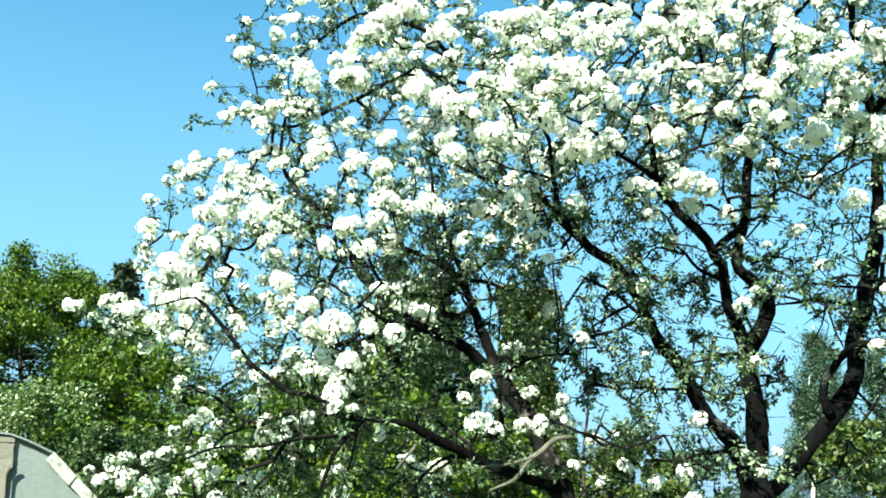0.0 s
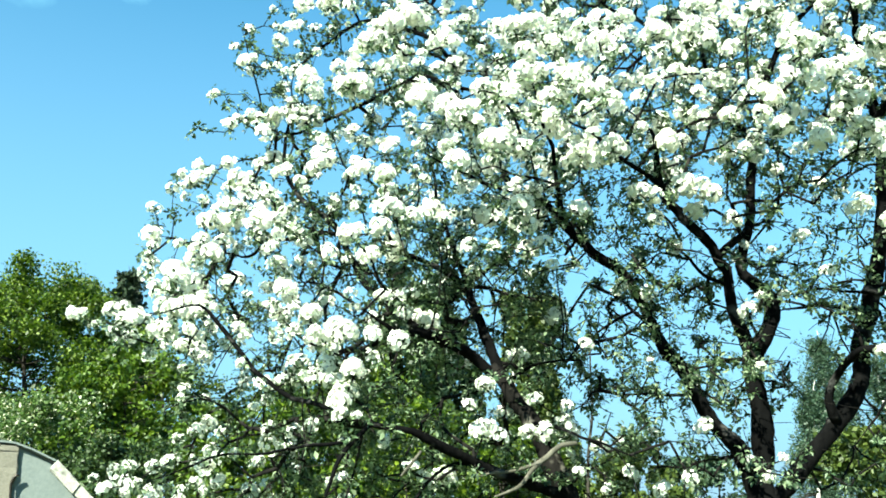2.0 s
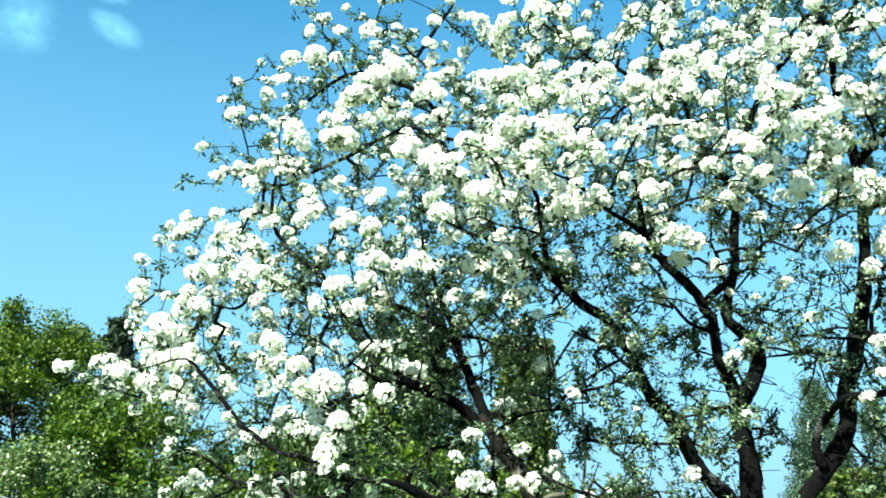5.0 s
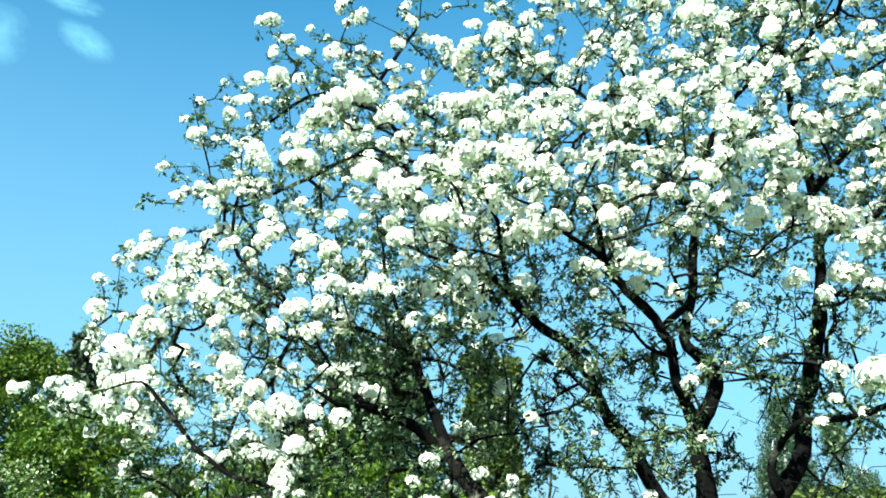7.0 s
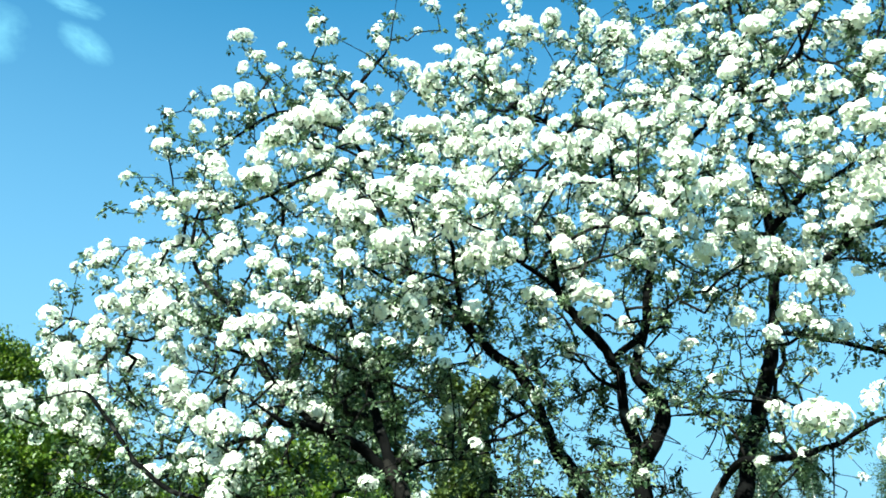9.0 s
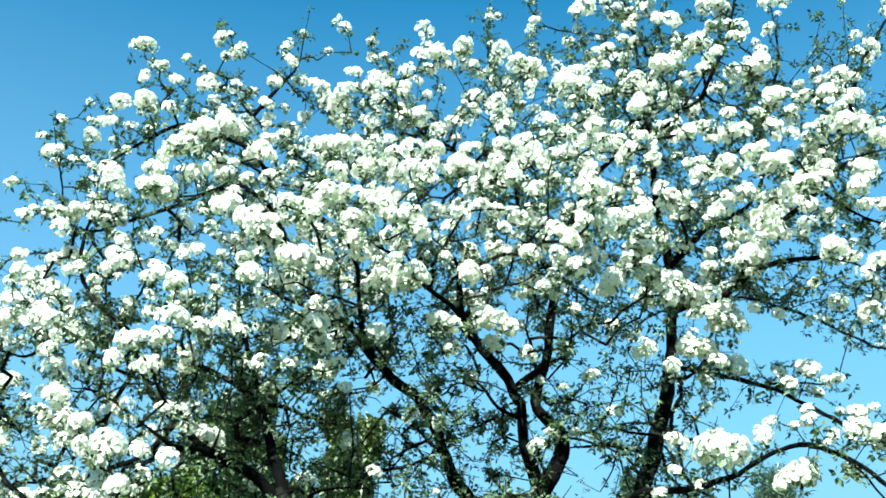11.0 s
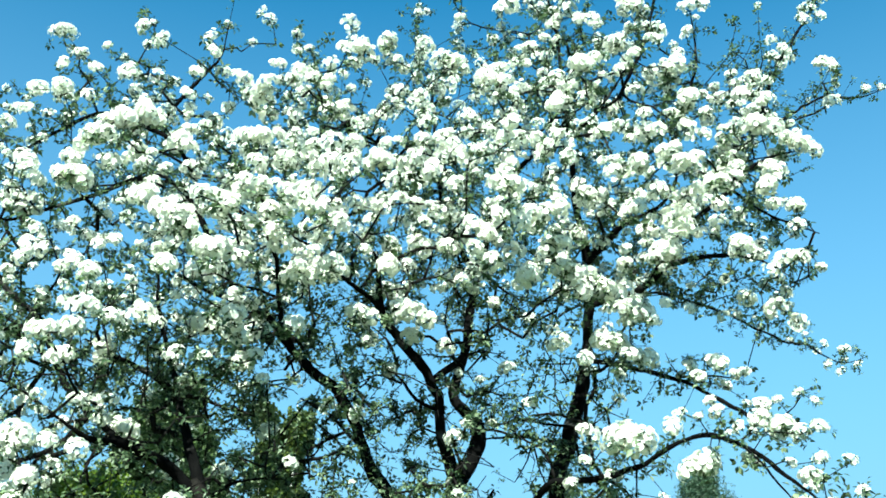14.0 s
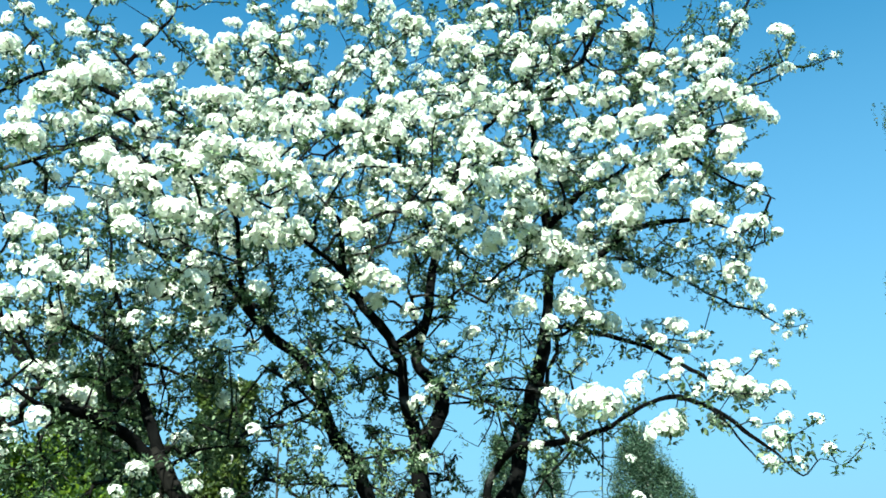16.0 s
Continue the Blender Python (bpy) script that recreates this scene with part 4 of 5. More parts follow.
def apple_trees():
    rng = np.random.default_rng(11)
    labels = ["old apple tree in full white blossom, three limbs darkened for crown shade", "apple tree in white blossom with a leaning trunk"]
    trees = [group_thing("apple_tree", text, "apple tree", "blossoming apple trees") for text in labels]
    trunks, limbs = [TRUNK_A, TRUNK_B], [LIMBS_A, LIMBS_B]
    for root, trunk, lines in zip(trees, trunks, limbs):
        v, f = tube(trunk, 16, rng, 0.07)
        leaning = trunk is TRUNK_B
        part("trunk", mesh_of("trunk", v, f, [LICHEN_BARK if leaning else SHADED_APPLE_BARK], True), None, root, "leaning trunk darkened for crown shade, with pale lichened patches" if leaning else "fissured trunk darkened for crown shade")
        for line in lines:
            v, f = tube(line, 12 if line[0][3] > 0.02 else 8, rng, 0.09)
            part("limb", mesh_of("limb", v, f, [SHADED_APPLE_BARK], True), None, root)

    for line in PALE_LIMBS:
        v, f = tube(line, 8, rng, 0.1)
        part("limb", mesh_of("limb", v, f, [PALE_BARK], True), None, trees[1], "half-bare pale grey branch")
    goals = crown_points(CLUSTERS, rng)
    sprigs = []
    for x, y, z, dx, dz in SHOOTS:
        way = Vector((dx, rng.uniform(-0.08, 0.08), dz))
        for s in (0.0, 0.2, 0.42, 0.68, 1.0):
            sprigs.append(Vector((x, y, z)) + way * s + Vector(rng.standard_normal(3) * 0.018))
    spurs = []
    for line in [*LIMBS_A, *LIMBS_B]:
        for q in line:
            if q[3] < 0.021 and q[2] > (2.0 if q[0] > -0.9 else 1.5) and rng.random() < 0.85:
                spurs.append(q[:3] + rng.standard_normal(3) * np.array([0.07, 0.07, 0.05]) + np.array([0, 0, 0.05]))
    inner = inner_points(INNER, rng)
    tufts = to_light(heavy_tufts(rng), goals)
    first_tuft = len(goals)
    goals = np.vstack([goals, tufts[:, :3], np.array(sprigs), np.array(spurs), inner])
    place, parent, tree, ends = grow([[*ls] for ls in limbs], goals, rng)
    heirs = np.bincount(parent[parent >= 0], minlength=len(place))
    heir = np.zeros(len(place), int)
    heir[parent[parent >= 0]] = np.nonzero(parent >= 0)[0]
    runs = np.nonzero((heirs == 1) & (parent >= 0))[0]
    runs = np.setdiff1d(runs, ends)
    for _ in range(3):                                  # twigs bend softly between their forks
        place[runs] = 0.4 * place[runs] + 0.3 * (place[parent[runs]] + place[heir[runs]])

    # thickness of the wood from the number of spurs it carries
    load = np.zeros(len(place))
    load[ends] = 1
    for i in range(len(place) - 1, -1, -1):
        if parent[i] >= 0:
            load[parent[i]] += load[i]
    radius = 0.0021 * np.maximum(load, 1) ** 0.42
    first = {}
    for i in range(len(place)):
        p = parent[i]
        first[i] = i if p >= 0 and parent[p] < 0 else first.get(p, -1)
    for k, root in enumerate(trees):
        edges = [i for i in range(len(place)) if parent[i] >= 0 and tree[i] == k]
        boughs, rest = {}, []
        for i in edges:
            if load[i] >= 5 and load[first[i]] >= 14:
                boughs.setdefault(first[i], []).append(i)
            else:
                rest.append(i)

        def sticks(which, sides):
            pieces = []
            for i in which:
                p = parent[i]
                r0 = radius[p] if parent[p] >= 0 else radius[i]
                line = np.array([[*place[p], min(r0, radius[i] * 1.3)], [*place[i], radius[i]]])
                pieces.append(tube(line, sides, rng))
            return joined(pieces)

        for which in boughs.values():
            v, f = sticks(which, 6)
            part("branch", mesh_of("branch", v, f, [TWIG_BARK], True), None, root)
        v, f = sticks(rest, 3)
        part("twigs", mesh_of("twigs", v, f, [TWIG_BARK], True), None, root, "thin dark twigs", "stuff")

    # blossom and leaves on every spur
    petals = [petal_cluster(rng, n) for n in (18, 22, 26, 30, 35, 39, 43, 47)]
    rosettes = [leaf_rosette(rng, n) for n in (6, 7, 9, 10, 12, 13)]
    n = len(goals)
    out = place[ends] - place[np.maximum(parent[ends], 0)]
    out /= np.linalg.norm(out, axis=1)[:, None] + 1e-9
    up = out * 0.5 + np.array([0, 0, 0.9])
    turn_p, turn_l = frames_along(up + rng.standard_normal((n, 3)) * 0.4, rng), frames_along(up + rng.standard_normal((n, 3)) * 0.35, rng)
    dim = shade(goals)
    swell = np.where(goals[:, 1] < 5, 5 / goals[:, 1], 1.0)
    within, rim = inside(OUTLINE, goals[:, 0] * swell, 1.55 + (goals[:, 2] - 1.55) * swell)
    core = np.where(within, np.clip(rim / 0.45, 0, 1), 0)        # 0 at the airy rim, 1 in the thick of the crown
    dim[-INNER - len(spurs):-INNER] = np.maximum(0.5 * dim[-INNER - len(spurs):-INNER], 0.45)
    dim[-INNER:] = np.where(np.arange(INNER) < INNER * 0.82, np.maximum(dim[-INNER:], 0.86), np.where(np.arange(INNER) < INNER * 0.965, 0.72, 0.45))
    across, upward = goals[:, 0] * swell, 1.55 + (goals[:, 2] - 1.55) * swell
    rich = np.exp(-((across[:, None] - RICH[:, 0]) ** 2 + (upward[:, None] - RICH[:, 1]) ** 2) / (2 * RICH[:, 2] ** 2)).max(1) * (goals[:, 1] < 5.3)
    flush = np.array([noise.noise(Vector(q) * 2.4 + Vector((0, 4, 2))) for q in goals])          # some boughs flower more than others
    bloom = rng.random(n) < (0.66 + 0.32 * rich) * np.clip(0.96 + 1.0 * flush, 0.45, 1.2) * (0.85 + 0.15 * core) * (1 - dim) * np.exp(-0.22 * overhung(goals, goals))         # shaded wood flowers less
    bloom[first_tuft:first_tuft + len(tufts)] = True
    bare = ~bloom & (rng.random(n) < dim * 0.2)
    bare[-INNER:] |= leafiness(goals[-INNER:]) < 0.03
    bloom[-INNER:] &= ~bare[-INNER:]
    size_p, size_l = np.clip(np.exp(0.28 * rng.standard_normal(n)), 0.55, 1.7) * (0.70 + 0.14 * core + 0.16 * rich), rng.uniform(0.8, 1.3, n) * (1 - 0.05 * dim)
    size_p *= np.minimum(goals[:, 1] / 5, 1) ** 0.9
    size_p[first_tuft:first_tuft + len(tufts)] = tufts[:, 3]
    kind_p, kind_l = rng.integers(0, len(petals), n), rng.integers(0, len(rosettes), n)
    kind_p = np.where(goals[:, 1] > 5.1, kind_p // 2, kind_p)
    kind_p[first_tuft:first_tuft + len(tufts)] = rng.integers(len(petals) // 2, len(petals), len(tufts))
    petal_meshes = [mesh_of("blossom", v, f, [PETAL, STAMEN, APPLE_LEAF], False, m) for v, f, m in petals]
    leaf_meshes = [mesh_of("leaf_spray", v, f, [APPLE_LEAF]) for v, f in rosettes]
    tip = goals + up * 0.012
    # many spurs carry a second tuft beside the first
    twin = np.nonzero(bloom & (rng.random(n) < 0.08 + 0.15 * core + 0.2 * rich))[0]
    beside = rng.standard_normal((len(twin), 3)) * np.array([0.05, 0.05, 0.02]) - out[twin] * 0.03
    # those on the near side of the crown are parts of their own
    order = np.argsort(goals[:, 1])
    front = np.zeros(n, bool)
    for k in (0, 1):
        mine = [i for i in order if tree[ends[i]] == k]
        front[[i for i in mine if bloom[i]][:280]] = True
    for i in np.nonzero(front)[0]:
        spots_ = []
        for turn, size in ((turn_p, size_p), (turn_l, size_l)):
            m = Matrix([list(row) for row in turn[i] * size[i]]).to_4x4()
            m.translation = tip[i]
            spots_.append(m)
        tuft = part("blossom", petal_meshes[kind_p[i]], None, trees[tree[ends[i]]])
        tuft.matrix_basis = spots_[0]
        spray = part("leaf_spray", leaf_meshes[kind_l[i]], None, tuft)
        spray.matrix_basis = spots_[0].inverted() @ spots_[1]
    for k, root in enumerate(trees):
        mine = (tree[ends] == k) & ~front
        for name, label, variants, kind, turn, size, which, mats in (
                ("blossoms", "clusters of open white blossom", petals, kind_p, turn_p, size_p, mine & bloom, [PETAL, STAMEN, APPLE_LEAF]),
                ("leaves", "young green leaves", rosettes, kind_l, turn_l, size_l, mine & ~bare, [APPLE_LEAF])):
            pick = np.nonzero(which)[0]
            spots = tip
            if name == "blossoms":
                spots = np.vstack([tip, tip[twin] + beside])
                turn, size, kind = np.vstack([turn, turn_l[twin]]), np.concatenate([size, size[twin] * 0.9]), np.concatenate([kind, (kind[twin] + 2) % len(variants)])
                pick = np.concatenate([pick, n + np.nonzero(tree[ends[twin]] == k)[0]])
            if name == "leaves":                        # and a second collar of leaves lower on each spur
                low = np.nonzero((tree[ends] == k) & ~bare & (~bloom | (rng.random(n) < 0.8)))[0]
                heavy = np.arange(first_tuft, first_tuft + len(tufts))
                heavy = np.union1d(heavy, np.nonzero((core > 0.35) & (goals[:, 2] > 2.4) & (goals[:, 1] > 4.9) & (leafiness(goals) > -0.1) & ~bare)[0])
                heavy = heavy[tree[ends[heavy]] == k]
                spots = np.vstack([tip, goals - out * 0.035 + rng.standard_normal((n, 3)) * 0.014, goals + rng.standard_normal((n, 3)) * np.array([0.045, 0.045, 0.02]) - np.array([0, 0, 0.035])])
                turn, size, kind = np.vstack([turn, turn_p, turn]), np.concatenate([size, size * 0.9, size * 1.1]), np.concatenate([kind, (kind + 3) % len(variants), (kind + 1) % len(variants)])
                pick = np.concatenate([pick, low + n, heavy + 2 * n])
            v, f = scattered([(a[0], a[1]) for a in variants], kind[pick], turn[pick], size[pick], spots[pick])
            idx = None
            if len(mats) > 1:
                idx = np.concatenate([np.tile(a[2], int((kind[pick] == q).sum())) for q, a in enumerate(variants)])
            part(name, mesh_of(name, v, f, mats, False, idx), None, root, label, "stuff")


CLUSTERS, INNER = 3800, 2200
apple_trees()


# ---------------------------------------------------------------- trees behind
LEAF = (np.array([(0, 0, 0), (0.5, 0.32, 0.08), (1, 0, -0.05), (0.5, -0.32, 0.08)], float) - (0.5, 0, 0), np.array([(0, 1, 2, 3)]))


def back_tree(name, label, category, x, y, height, spread, low, leaf, leaves, foliage, bark, seed, droop=0.0, cone=False, stems=1, group="", trunk_r=0.0, clumps=60, tight=1.0):
    """Trunk, limbs and an uneven crown of many small leaves gathered in clumps."""
    rng = np.random.default_rng(seed)
    root = group_thing(name, label, category, group)
    root.location = (x, y, 0)
    r0 = trunk_r or height * 0.014
    tops = []
    wood = DARK_BARK if bark is BIRCH_BARK else bark
    for s in range(stems):
        lean = rng.uniform(-0.1, 0.1, 2) * height * (0.4 if stems == 1 else 0.8)
        foot = rng.uniform(-0.25, 0.25, 2) * (stems > 1)
        pts = [(foot[0] + lean[0] * w ** 1.3 + rng.uniform(-1, 1) * 0.02 * height * w, foot[1] + lean[1] * w, -0.1 + w * height * 0.92, r0 * (1 - w) ** 0.8 + 0.006) for w in np.linspace(0, 1, 8)]
        line = smooth_line(pts, height / 26)
        v, f = tube(line, 8, rng, 0.04)
        part("trunk", mesh_of("trunk", v, f, [bark], True), None, root)
        tops.append(line)
    centres, radii, paths = [], [], []
    for c in range(clumps):
        line = tops[c % stems]
        w = rng.uniform(low, 0.98) if c >= stems * 3 else rng.uniform(0.93, 1.0)
        base = line[int(w * (len(line) - 1))]
        k = (w - low) / (1 - low)
        wide = spread * ((1 - k) ** 0.9 + 0.04 if cone else max(0.15, math.sin(math.pi * (0.12 + 0.80 * k)) ** 0.7))
        a, r = rng.uniform(0, 2 * math.pi), wide * math.sqrt(rng.uniform(0.08, 1))
        rise = rng.uniform(-0.02, 0.06) * height * (0 if cone else 1) - (0.22 * r if cone else 0)
        p = np.array([base[0] + math.cos(a) * r, base[1] + math.sin(a) * r, min(base[2] + rise, height)])
        if c < stems * 3:
            p = np.array([*base[:2], base[2]]) + np.array([*(rng.standard_normal(2) * 0.08), 0.05]) * height * 0.1
        centres.append(p)
        radii.append(rng.uniform(0.5, 1.1) * spread * tight * (0.30 if not cone else 0.20))
        mid = (base[:3] + p) / 2 + np.array([0, 0, 0.06 * r])
        paths.append(tube(smooth_line([(*base[:3], r0 * 0.32 * (1 - w * 0.7)), (*mid, r0 * 0.2 * (1 - w * 0.6)), (*p, 0.006)], 0.3), 5, rng))
    for pc in range(min(len(paths), 16)):
        part("limb", mesh_of("limb", *paths[pc], [wood], True), None, root)
    if len(paths) > 16:
        part("twigs", mesh_of("twigs", *joined(paths[16:]), [wood], True), None, root, "", "stuff")
    centres, radii = np.array(centres), np.array(radii)
    which = rng.integers(0, clumps, leaves)
    off = np.clip(rng.standard_normal((leaves, 3)), -1.7, 1.7) * 0.44
    p = centres[which] + off * radii[which][:, None] * np.array([1, 1, 0.75])
    if droop:
        strands = p[:max(60, leaves // 22)]
        on = rng.integers(0, len(strands), leaves)
        length = rng.uniform(0.25, 1.0, len(strands)) * droop
        hang = rng.random(leaves) * length[on]
        p = strands[on] + rng.standard_normal((leaves, 3)) * 0.05
        p[:, :2] += (strands[on][:, :2] * 0.02 + 0.03) * hang[:, None]
        p[:, 2] -= hang
    p[:, 2] = np.clip(p[:, 2], 0.15, height * 1.02)
    axis = rng.standard_normal((leaves, 3)) + np.array([0, 0, 0.6])
    v, f = scattered([LEAF], np.zeros(leaves, int), frames_along(axis, rng), rng.uniform(0.6, 1.3, leaves) * leaf, p)
    part("crown", mesh_of("crown", v, f, [foliage]), None, root, "", "stuff")
    return root


def backdrop_trees():
    leafy = "broad green deciduous tree in fresh leaf"
    for x, y, h, s, n, seed in ((-15.8, 25, 9.5, 3.9, 120000, 3), (-19.8, 27, 10.0, 3.2, 30000, 4), (-12.4, 26, 7.5, 2.4, 16000, 16), (-9.1, 27, 6.6, 2.0, 16000, 17)):
        back_tree("maple_tree", leafy, "tree", x, y, h, s, 0.1, 0.105, n, FOLIAGE, DARK_BARK, seed, clumps=240, group="maples", tight=0.62)
    back_tree("pine_tree", "dark blue-green conifer behind the maples", "conifer", -18.9, 35, 13.2, 2.8, 0.12, 0.22, 20000, NEEDLES, DARK_BARK, 5, cone=True, clumps=140)
    for x, y, h, s, n, seed in ((-10.3, 20, 5.9, 1.9, 17000, 6), (-7.8, 19, 4.6, 1.4, 9000, 7), (-6.2, 21, 4.4, 1.4, 9000, 18)):
        back_tree("young_maple", "young maple with yellow-green spring leaves", "tree", x, y, h, s, 0.08, 0.115, int(n * 1.5), FOLIAGE_YELLOW, DARK_BARK, seed, clumps=150, group="young maples", tight=0.66)
    back_tree("weeping_birch", "birch with hanging twigs and dense dark leaves", "birch tree", -5.4, 28, 10.0, 2.1, 0.10, 0.2, 46000, FOLIAGE_DARK, DARK_BARK, 8, droop=1.5, clumps=90)
    back_tree("birch_clump", "slim birches with pale stems in fresh leaf", "birch tree", -1.75, 24, 8.3, 1.9, 0.05, 0.13, 52000, FOLIAGE_MID, BIRCH_BARK, 9, droop=0.7, cone=True, stems=3, trunk_r=0.05, clumps=90)
    for x, y, h, s, n, d, seed in ((6.3, 30, 8.3, 2.2, 24000, 0.8, 10), (8.4, 30, 7.7, 1.7, 14000, 0.7, 11), (11.5, 30, 8.7, 3.3, 52000, 1.3, 12), (5.5, 27, 6.2, 1.3, 16000, 0.5, 13), (9.9, 33, 6.2, 1.4, 12000, 0.5, 19), (8.0, 27, 5.4, 1.5, 16000, 0.5, 20)):
        back_tree("birch_tree", "slender birch with fine grey-green drooping leaves", "birch tree", x, y, h, s, 0.1, 0.062, int(n * 2.2), FOLIAGE_BIRCH, BIRCH_BARK, seed, droop=d, cone=True, group="far birches", trunk_r=0.085, clumps=130)
    back_tree("tall_birch", "tall birch with dark drooping foliage", "birch tree", 23.2, 26.0, 19.9, 4.4, 0.04, 0.085, 240000, FOLIAGE_DARK, BIRCH_BARK, 264, droop=2.3, trunk_r=0.2, clumps=130, tight=0.8)
    back_tree("bare_tree", "slim dark tree stem almost without leaves", "tree", -0.3, 15.5, 5.4, 0.4, 0.6, 0.06, 250, FOLIAGE_BIRCH, DARK_BARK, 15, trunk_r=0.04, clumps=12)


backdrop_trees()


def bush(name, label, x, y, height, spread, leaf, leaves, foliage, seed):
    return back_tree(name, label, "bush", x, y, height, spread, 0.08, leaf, leaves, foliage, DARK_BARK, seed, stems=4, trunk_r=0.03, clumps=60)


def bushes():
    bush("flowering_shrub", "light green shrub dotted with small pale flowers", -8.0, 12.4, 3.7, 1.8, 0.055, 30000, FOLIAGE_PALE, 21)
    bush("bush", "dark green bush beside the grey shed", -6.5, 12.8, 3.0, 1.5, 0.065, 16000, FOLIAGE_DARK, 22)
    for i, (x, y, h, s, m) in enumerate([(-4.9, 16, 4.1, 1.7, FOLIAGE), (-3.4, 17, 4.1, 1.8, FOLIAGE), (-1.5, 16, 3.5, 1.4, FOLIAGE), (0.3, 18, 3.3, 1.2, FOLIAGE_MID), (2.2, 24, 3.7, 1.6, FOLIAGE_BIRCH),
                                         (4.7, 18, 3.7, 1.5, FOLIAGE_MID), (7.0, 19, 3.1, 1.5, FOLIAGE), (9.7, 22, 2.2, 1.5, FOLIAGE), (13.5, 24, 2.0, 1.6, FOLIAGE), (-11.2, 19.5, 5.1, 2.0, FOLIAGE), (-5.6, 21, 5.6, 2.2, FOLIAGE)]):
        bush("bush", "leafy green bush in rough grass", x, y, h, s, 0.115, 12500 if -8 < x < 6 else 7600, m, 30 + i)


bushes()


# ---------------------------------------------------------------- shed and wall plate
FACING = pose(-4.2, 7, 0.02, 0, 0, 32) @ Matrix.Diagonal((0.85, 1, 1, 1)) @ pose(4.3, -7, 0)


def loft(profile, y0, y1):
    """A closed profile in x, z drawn out from y0 to y1, turned to face the garden."""
    bm = bmesh.new()
    a = [bm.verts.new((x, y0, z)) for x, z in profile]
    b = [bm.verts.new((x, y1, z)) for x, z in profile]
    n = len(profile)
    bm.faces.new(a)
    bm.faces.new(b[::-1])
    for i in range(n):
        bm.faces.new((a[i], b[i], b[(i + 1) % n], a[(i + 1) % n]))
    bm.transform(FACING)
    bmesh.ops.recalc_face_normals(bm, faces=bm.faces)
    return bm


def worn(bm, width, amount, seed, cuts=0):
    """Softens the edges and makes the faces a little uneven."""
    rng = random.Random(seed)
    bmesh.ops.bevel(bm, geom=bm.edges[:], offset=width, segments=2, affect="EDGES")
    if cuts:
        bmesh.ops.triangulate(bm, faces=bm.faces[:])
        bmesh.ops.subdivide_edges(bm, edges=[e for e in bm.edges if e.calc_length() > 0.12], cuts=cuts)
    for v in bm.verts:
        v.co += Vector((rng.uniform(-1, 1), rng.uniform(-1, 1), rng.uniform(-1, 1))) * amount
    return bm


def shed():
    grey, nt, b = material("grey_sheet", 0.55)
    streak, spot = noise_of(nt, 3.0, 5, (2.5, 2.5, 0.4)), noise_of(nt, 40, 3)
    col = ramp(nt, streak, [(0.3, (0.115, 0.142, 0.14)), (0.7, (0.145, 0.174, 0.168))])
    nt.links.new(mixed(nt, 0.18, col, ramp(nt, spot, [(0.35, (0.05, 0.055, 0.05)), (0.65, (0.18, 0.2, 0.185))])), b.inputs["Base Color"])
    bumped(nt, b, spot, 0.2, 0.004)
    pale, nt, b = material("weathered_board", 0.9)
    grain, stain = noise_of(nt, 30, 6), noise_of(nt, 9, 4)
    col = ramp(nt, grain, [(0.3, (0.20, 0.20, 0.175)), (0.7, (0.44, 0.44, 0.39))])
    nt.links.new(mixed(nt, ramp(nt, stain, [(0.55, (0, 0, 0)), (0.7, (1, 1, 1))]), col, (0.2, 0.2, 0.16)), b.inputs["Base Color"])
    bumped(nt, b, grain, 0.8, 0.01)
    felt, nt, b = material("roof_felt", 0.9)
    nt.links.new(ramp(nt, noise_of(nt, 12, 5), [(0.3, (0.07, 0.07, 0.065)), (0.7, (0.14, 0.14, 0.125))]), b.inputs["Base Color"])

    root = group_thing("shed", "low grey garden shed with a pale weathered verge", "shed")
    edge = [(-3.55, 1.40), (-3.90, 1.69), (-4.12, 1.86), (-4.34, 2.04), (-4.56, 2.125), (-4.70, 2.165), (-4.90, 2.18), (-5.60, 2.18), (-5.90, 2.12), (-6.20, 2.00), (-6.95, 1.40)]
    wall = [(x + (0.02 if x < -5.2 else -0.02), z - 0.025) for x, z in edge[1:-1]]
    part("front_wall", worn(loft([(wall[0][0], 0.0), *wall, (wall[-1][0], 0.0)], 7.002, 7.09), 0.004, 0.0, 1), grey, root, "smooth blue-grey sheet wall")
    for x in (wall[0][0] - 0.08, wall[-1][0]):
        part("side_wall", worn(loft([(x, 0), (x + 0.08, 0), (x + 0.08, 1.55), (x, 1.55)], 7.095, 9.8), 0.004, 0.0, 2), grey, root)
    part("roof", loft([*edge, *[(x, z - 0.03) for x, z in edge[::-1]]], 7.0, 10.0), felt, root, "dark felt roof")
    for k, ((x0, z0), (x1, z1)) in enumerate(zip(edge, edge[1:])):
        n = Vector((z0 - z1, 0, x1 - x0)).normalized()
        if n.z < 0:
            n = -n
        board = k in (0, 1, 2, 9)
        lo, hi = n * (-0.085 if board else -0.012), n * (0.006 if board else 0.004)
        bm = loft([(x0 + lo.x, z0 + lo.z), (x1 + lo.x, z1 + lo.z), (x1 + hi.x, z1 + hi.z), (x0 + hi.x, z0 + hi.z)], 6.955, 6.997)
        part("verge_board", worn(bm, 0.006, 0.006, k, 1) if board else worn(bm, 0.002, 0.0, k), pale if board else grey, root, "pale weathered board" if board else "grey verge board")


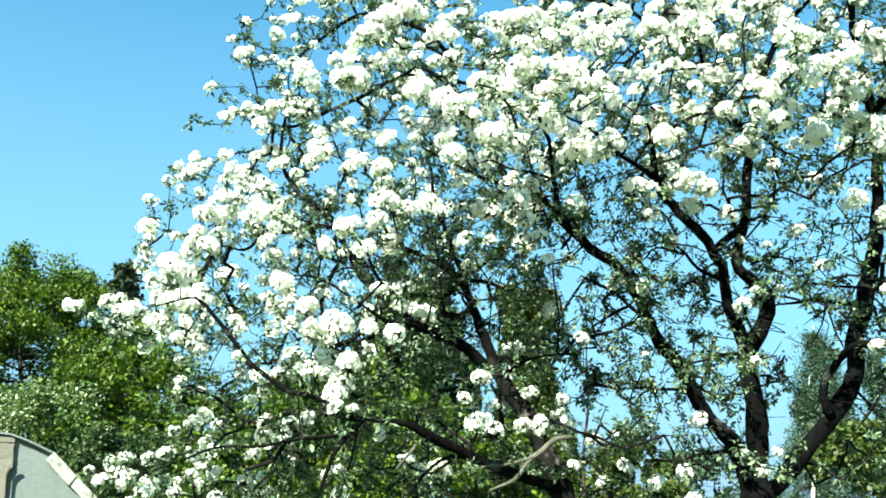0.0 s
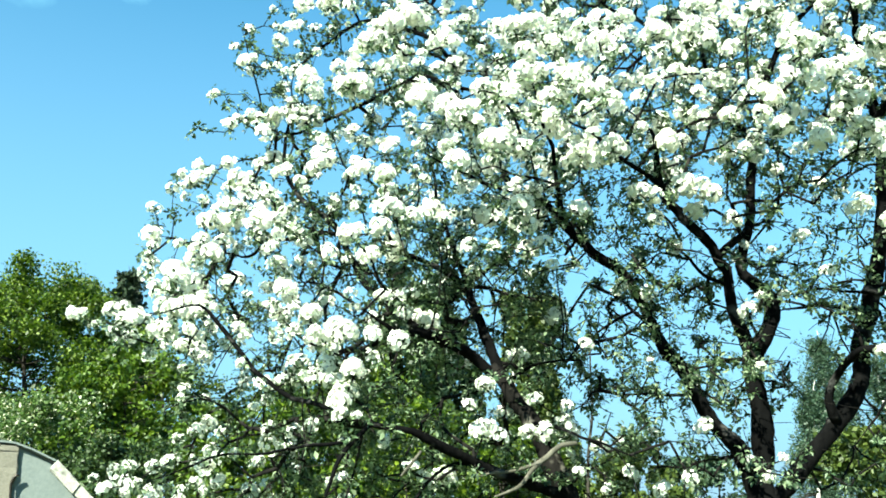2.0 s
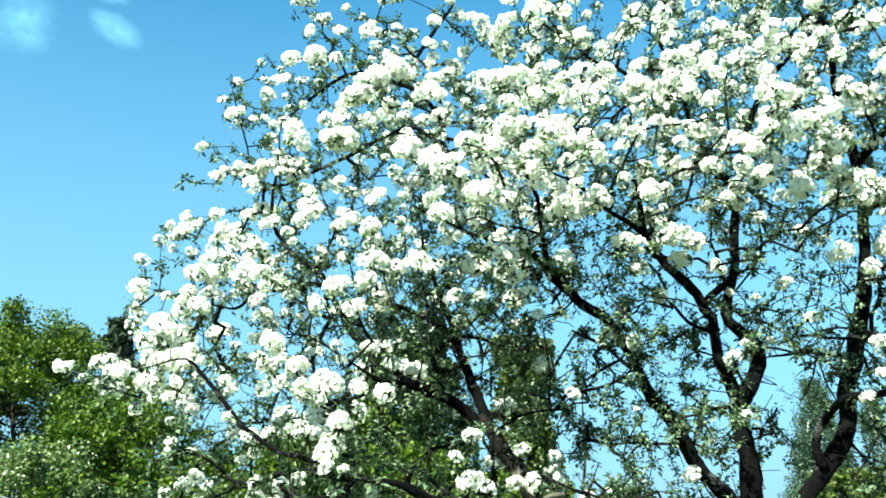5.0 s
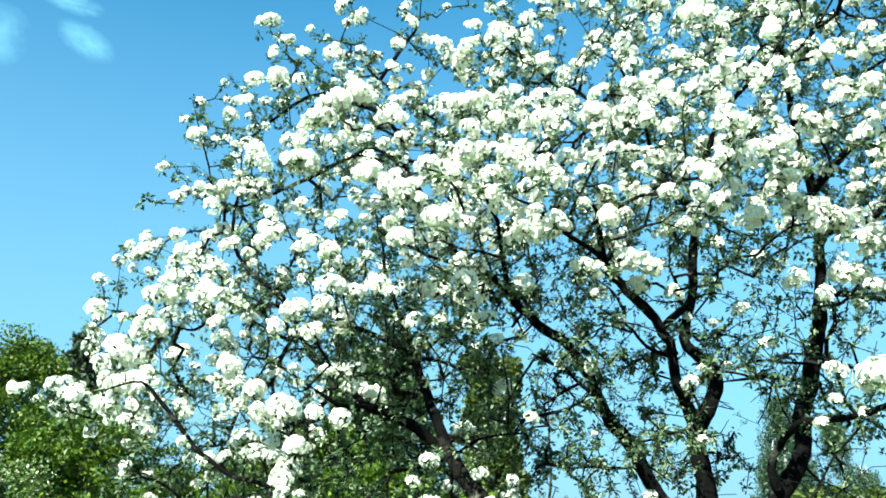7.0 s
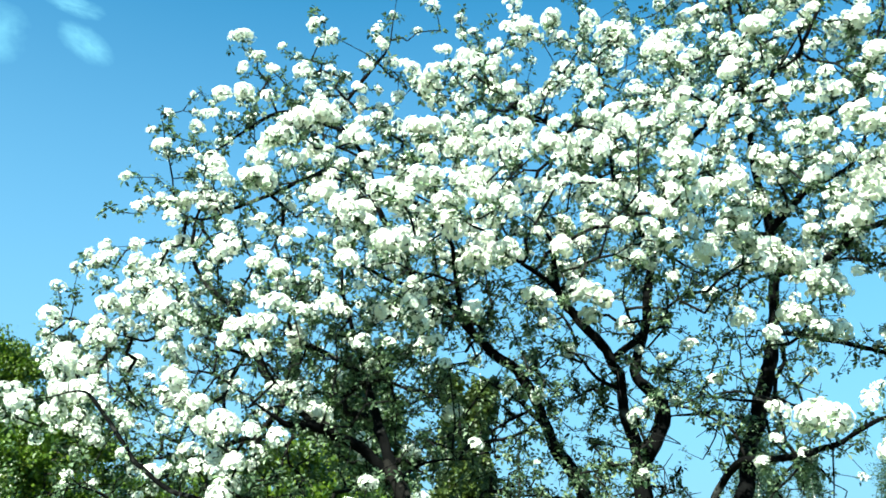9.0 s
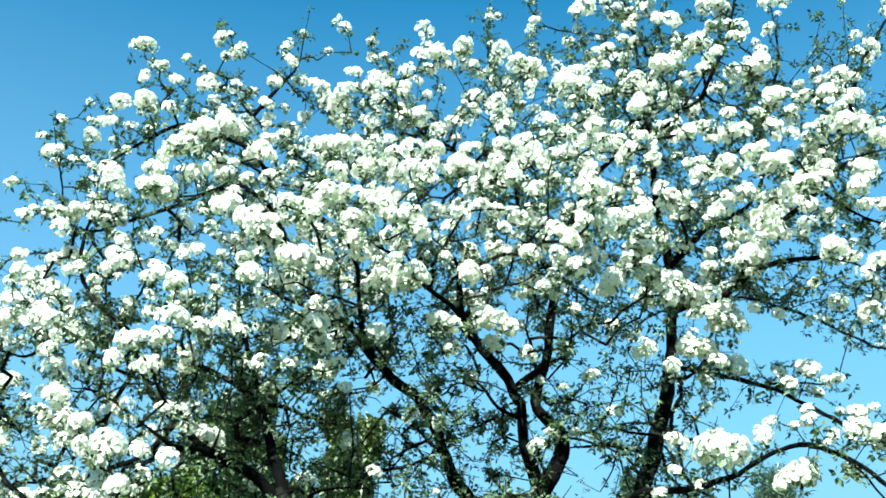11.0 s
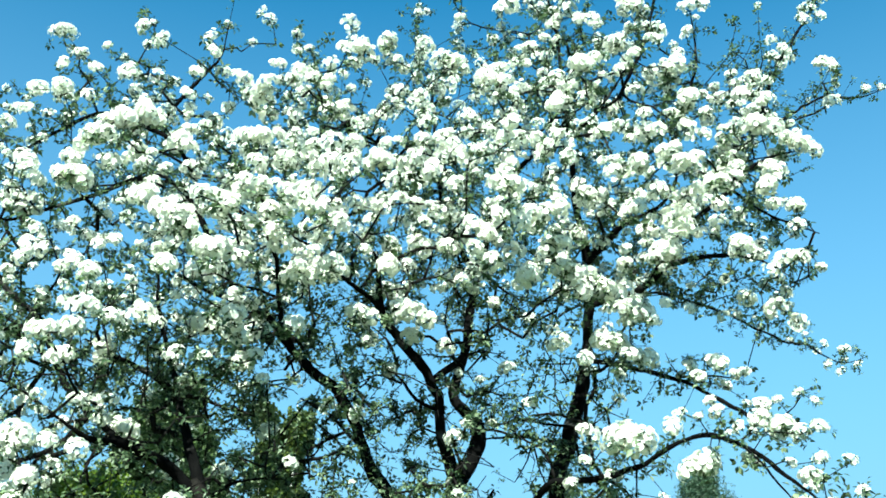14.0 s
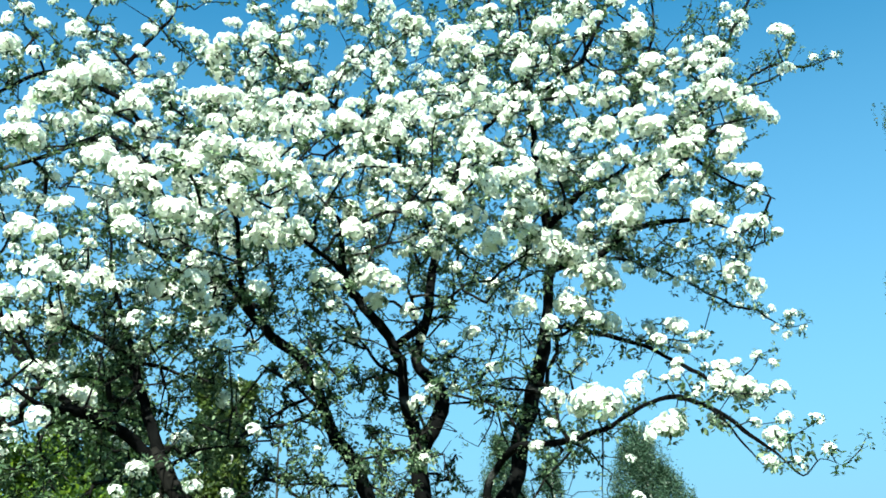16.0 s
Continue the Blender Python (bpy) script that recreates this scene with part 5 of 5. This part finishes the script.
def wall_plate():
    plaster, nt, b = material("old_plaster", 0.92)
    broad, fine = noise_of(nt, 5, 5), noise_of(nt, 60, 4)
    col = ramp(nt, broad, [(0.3, (0.115, 0.112, 0.09)), (0.7, (0.17, 0.165, 0.135))])
    nt.links.new(mixed(nt, 0.3, col, ramp(nt, fine, [(0.3, (0.11, 0.10, 0.08)), (0.7, (0.25, 0.23, 0.19))])), b.inputs["Base Color"])
    bumped(nt, b, fine, 0.6, 0.006)
    iron, nt, b = material("black_iron", 0.5)
    b.inputs["Metallic"].default_value = 0.7
    nt.links.new(ramp(nt, noise_of(nt, 50, 3), [(0.4, (0.02, 0.02, 0.02)), (0.7, (0.06, 0.045, 0.035))]), b.inputs["Base Color"])
    # A two-centimetre plastered plate laid on the shed wall, no chimney behind it.
    root = group_thing("plaster_plate", "thin beige plastered plate on the shed wall with an iron strap", "chimney")
    part("plate", worn(loft([(-5.2, 0), (-4.685, 0), (-4.685, 1.85), (-4.655, 1.92), (-4.665, 2.095), (-5.2, 2.095)], 6.972, 6.992), 0.006, 0.003, 4, 2), plaster, root)
    part("cap", worn(loft([(-5.2, 2.099), (-4.66, 2.099), (-4.665, 2.13), (-4.69, 2.145), (-5.2, 2.145)], 6.968, 6.992), 0.006, 0.003, 5, 2), plaster, root)
    v, f = tube(smooth_line([(-4.635, 6.95, 1.925, 0.009), (-4.66, 6.95, 1.92, 0.012), (-4.69, 6.955, 1.875, 0.012), (-4.69, 6.958, 1.80, 0.010), (-4.67, 6.96, 1.55, 0.009)], 0.02), 8, np.random.default_rng(3))
    v = np.array([FACING @ Vector(q) for q in v])
    part("iron_strap", mesh_of("iron_strap", v, f, [iron], True), None, root, "bent black iron strap")


shed()
wall_plate()


# ---------------------------------------------------------------- clouds
def clouds():
    """Thin fair-weather wisps, very far off; their sunlit brightness is emitted."""
    m = bpy.data.materials.new("cloud")
    m.use_nodes = True
    nt = m.node_tree
    nt.nodes.remove(nt.nodes["Principled BSDF"])
    co = nt.nodes.new("ShaderNodeTexCoord")
    ball = nt.nodes.new("ShaderNodeTexGradient")
    ball.gradient_type = "SPHERICAL"
    nt.links.new(co.outputs["Object"], ball.inputs[0])
    info = nt.nodes.new("ShaderNodeObjectInfo")
    puff = nt.nodes.new("ShaderNodeTexNoise")
    puff.noise_dimensions = "4D"
    puff.inputs["Scale"].default_value, puff.inputs["Detail"].default_value = 2.3, 6
    nt.links.new(co.outputs["Object"], puff.inputs["Vector"])
    spread = nt.nodes.new("ShaderNodeMath")
    spread.operation = "MULTIPLY"
    spread.inputs[1].default_value = 40
    nt.links.new(info.outputs["Random"], spread.inputs[0])
    nt.links.new(spread.outputs[0], puff.inputs["W"])
    mul = nt.nodes.new("ShaderNodeMath")
    mul.operation = "MULTIPLY"
    nt.links.new(ball.outputs["Fac"], mul.inputs[0])
    nt.links.new(puff.outputs["Fac"], mul.inputs[1])
    dens = ramp(nt, mul.outputs[0], [(0.09, (0, 0, 0)), (0.42, (0.85, 0.85, 0.85))])
    clear, white, mx = nt.nodes.new("ShaderNodeBsdfTransparent"), nt.nodes.new("ShaderNodeEmission"), nt.nodes.new("ShaderNodeMixShader")
    # Sunlight on the wisps is put in as a bluish emission.
    white.inputs[0].default_value, white.inputs[1].default_value = (0.30, 0.72, 1.0, 1), 0.32
    for a, s in ((dens, mx.inputs[0]), (clear.outputs[0], mx.inputs[1]), (white.outputs[0], mx.inputs[2])):
        nt.links.new(a, s)
    nt.links.new(mx.outputs[0], nt.nodes["Material Output"].inputs[0])
    n = 13
    for x, z, w, h, lean in ((-0.575, 0.675, 0.050, 0.026, -25), (-0.71, 0.70, 0.065, 0.055, 10), (-0.60, 0.735, 0.05, 0.018, -5), (-0.66, 0.82, 0.05, 0.02, 8)):
        d = 2200.0
        g = np.linspace(-1, 1, n)
        u, v = np.meshgrid(g, g, indexing="ij")
        bulge = 0.25 * (1 - (u * u + v * v) / 2)
        i, j = np.meshgrid(np.arange(n - 1), np.arange(n - 1), indexing="ij")
        f = np.stack([i * n + j, (i + 1) * n + j, (i + 1) * n + j + 1, i * n + j + 1], -1).reshape(-1, 4)
        ob = new("cloud", mesh_of("cloud", np.stack([u, v, bulge], -1).reshape(-1, 3), f, [m], True))
        spot = Vector((x * d, d, 1.55 + z * d))
        ob.matrix_world = look(spot, spot * 2, lean) @ Matrix.Diagonal((w * d, h * d, 0.02 * d, 1))
        ob.visible_shadow = False
        tagged(ob, "small thin white fair-weather cloud", "cloud", "clouds", "structure")


clouds()
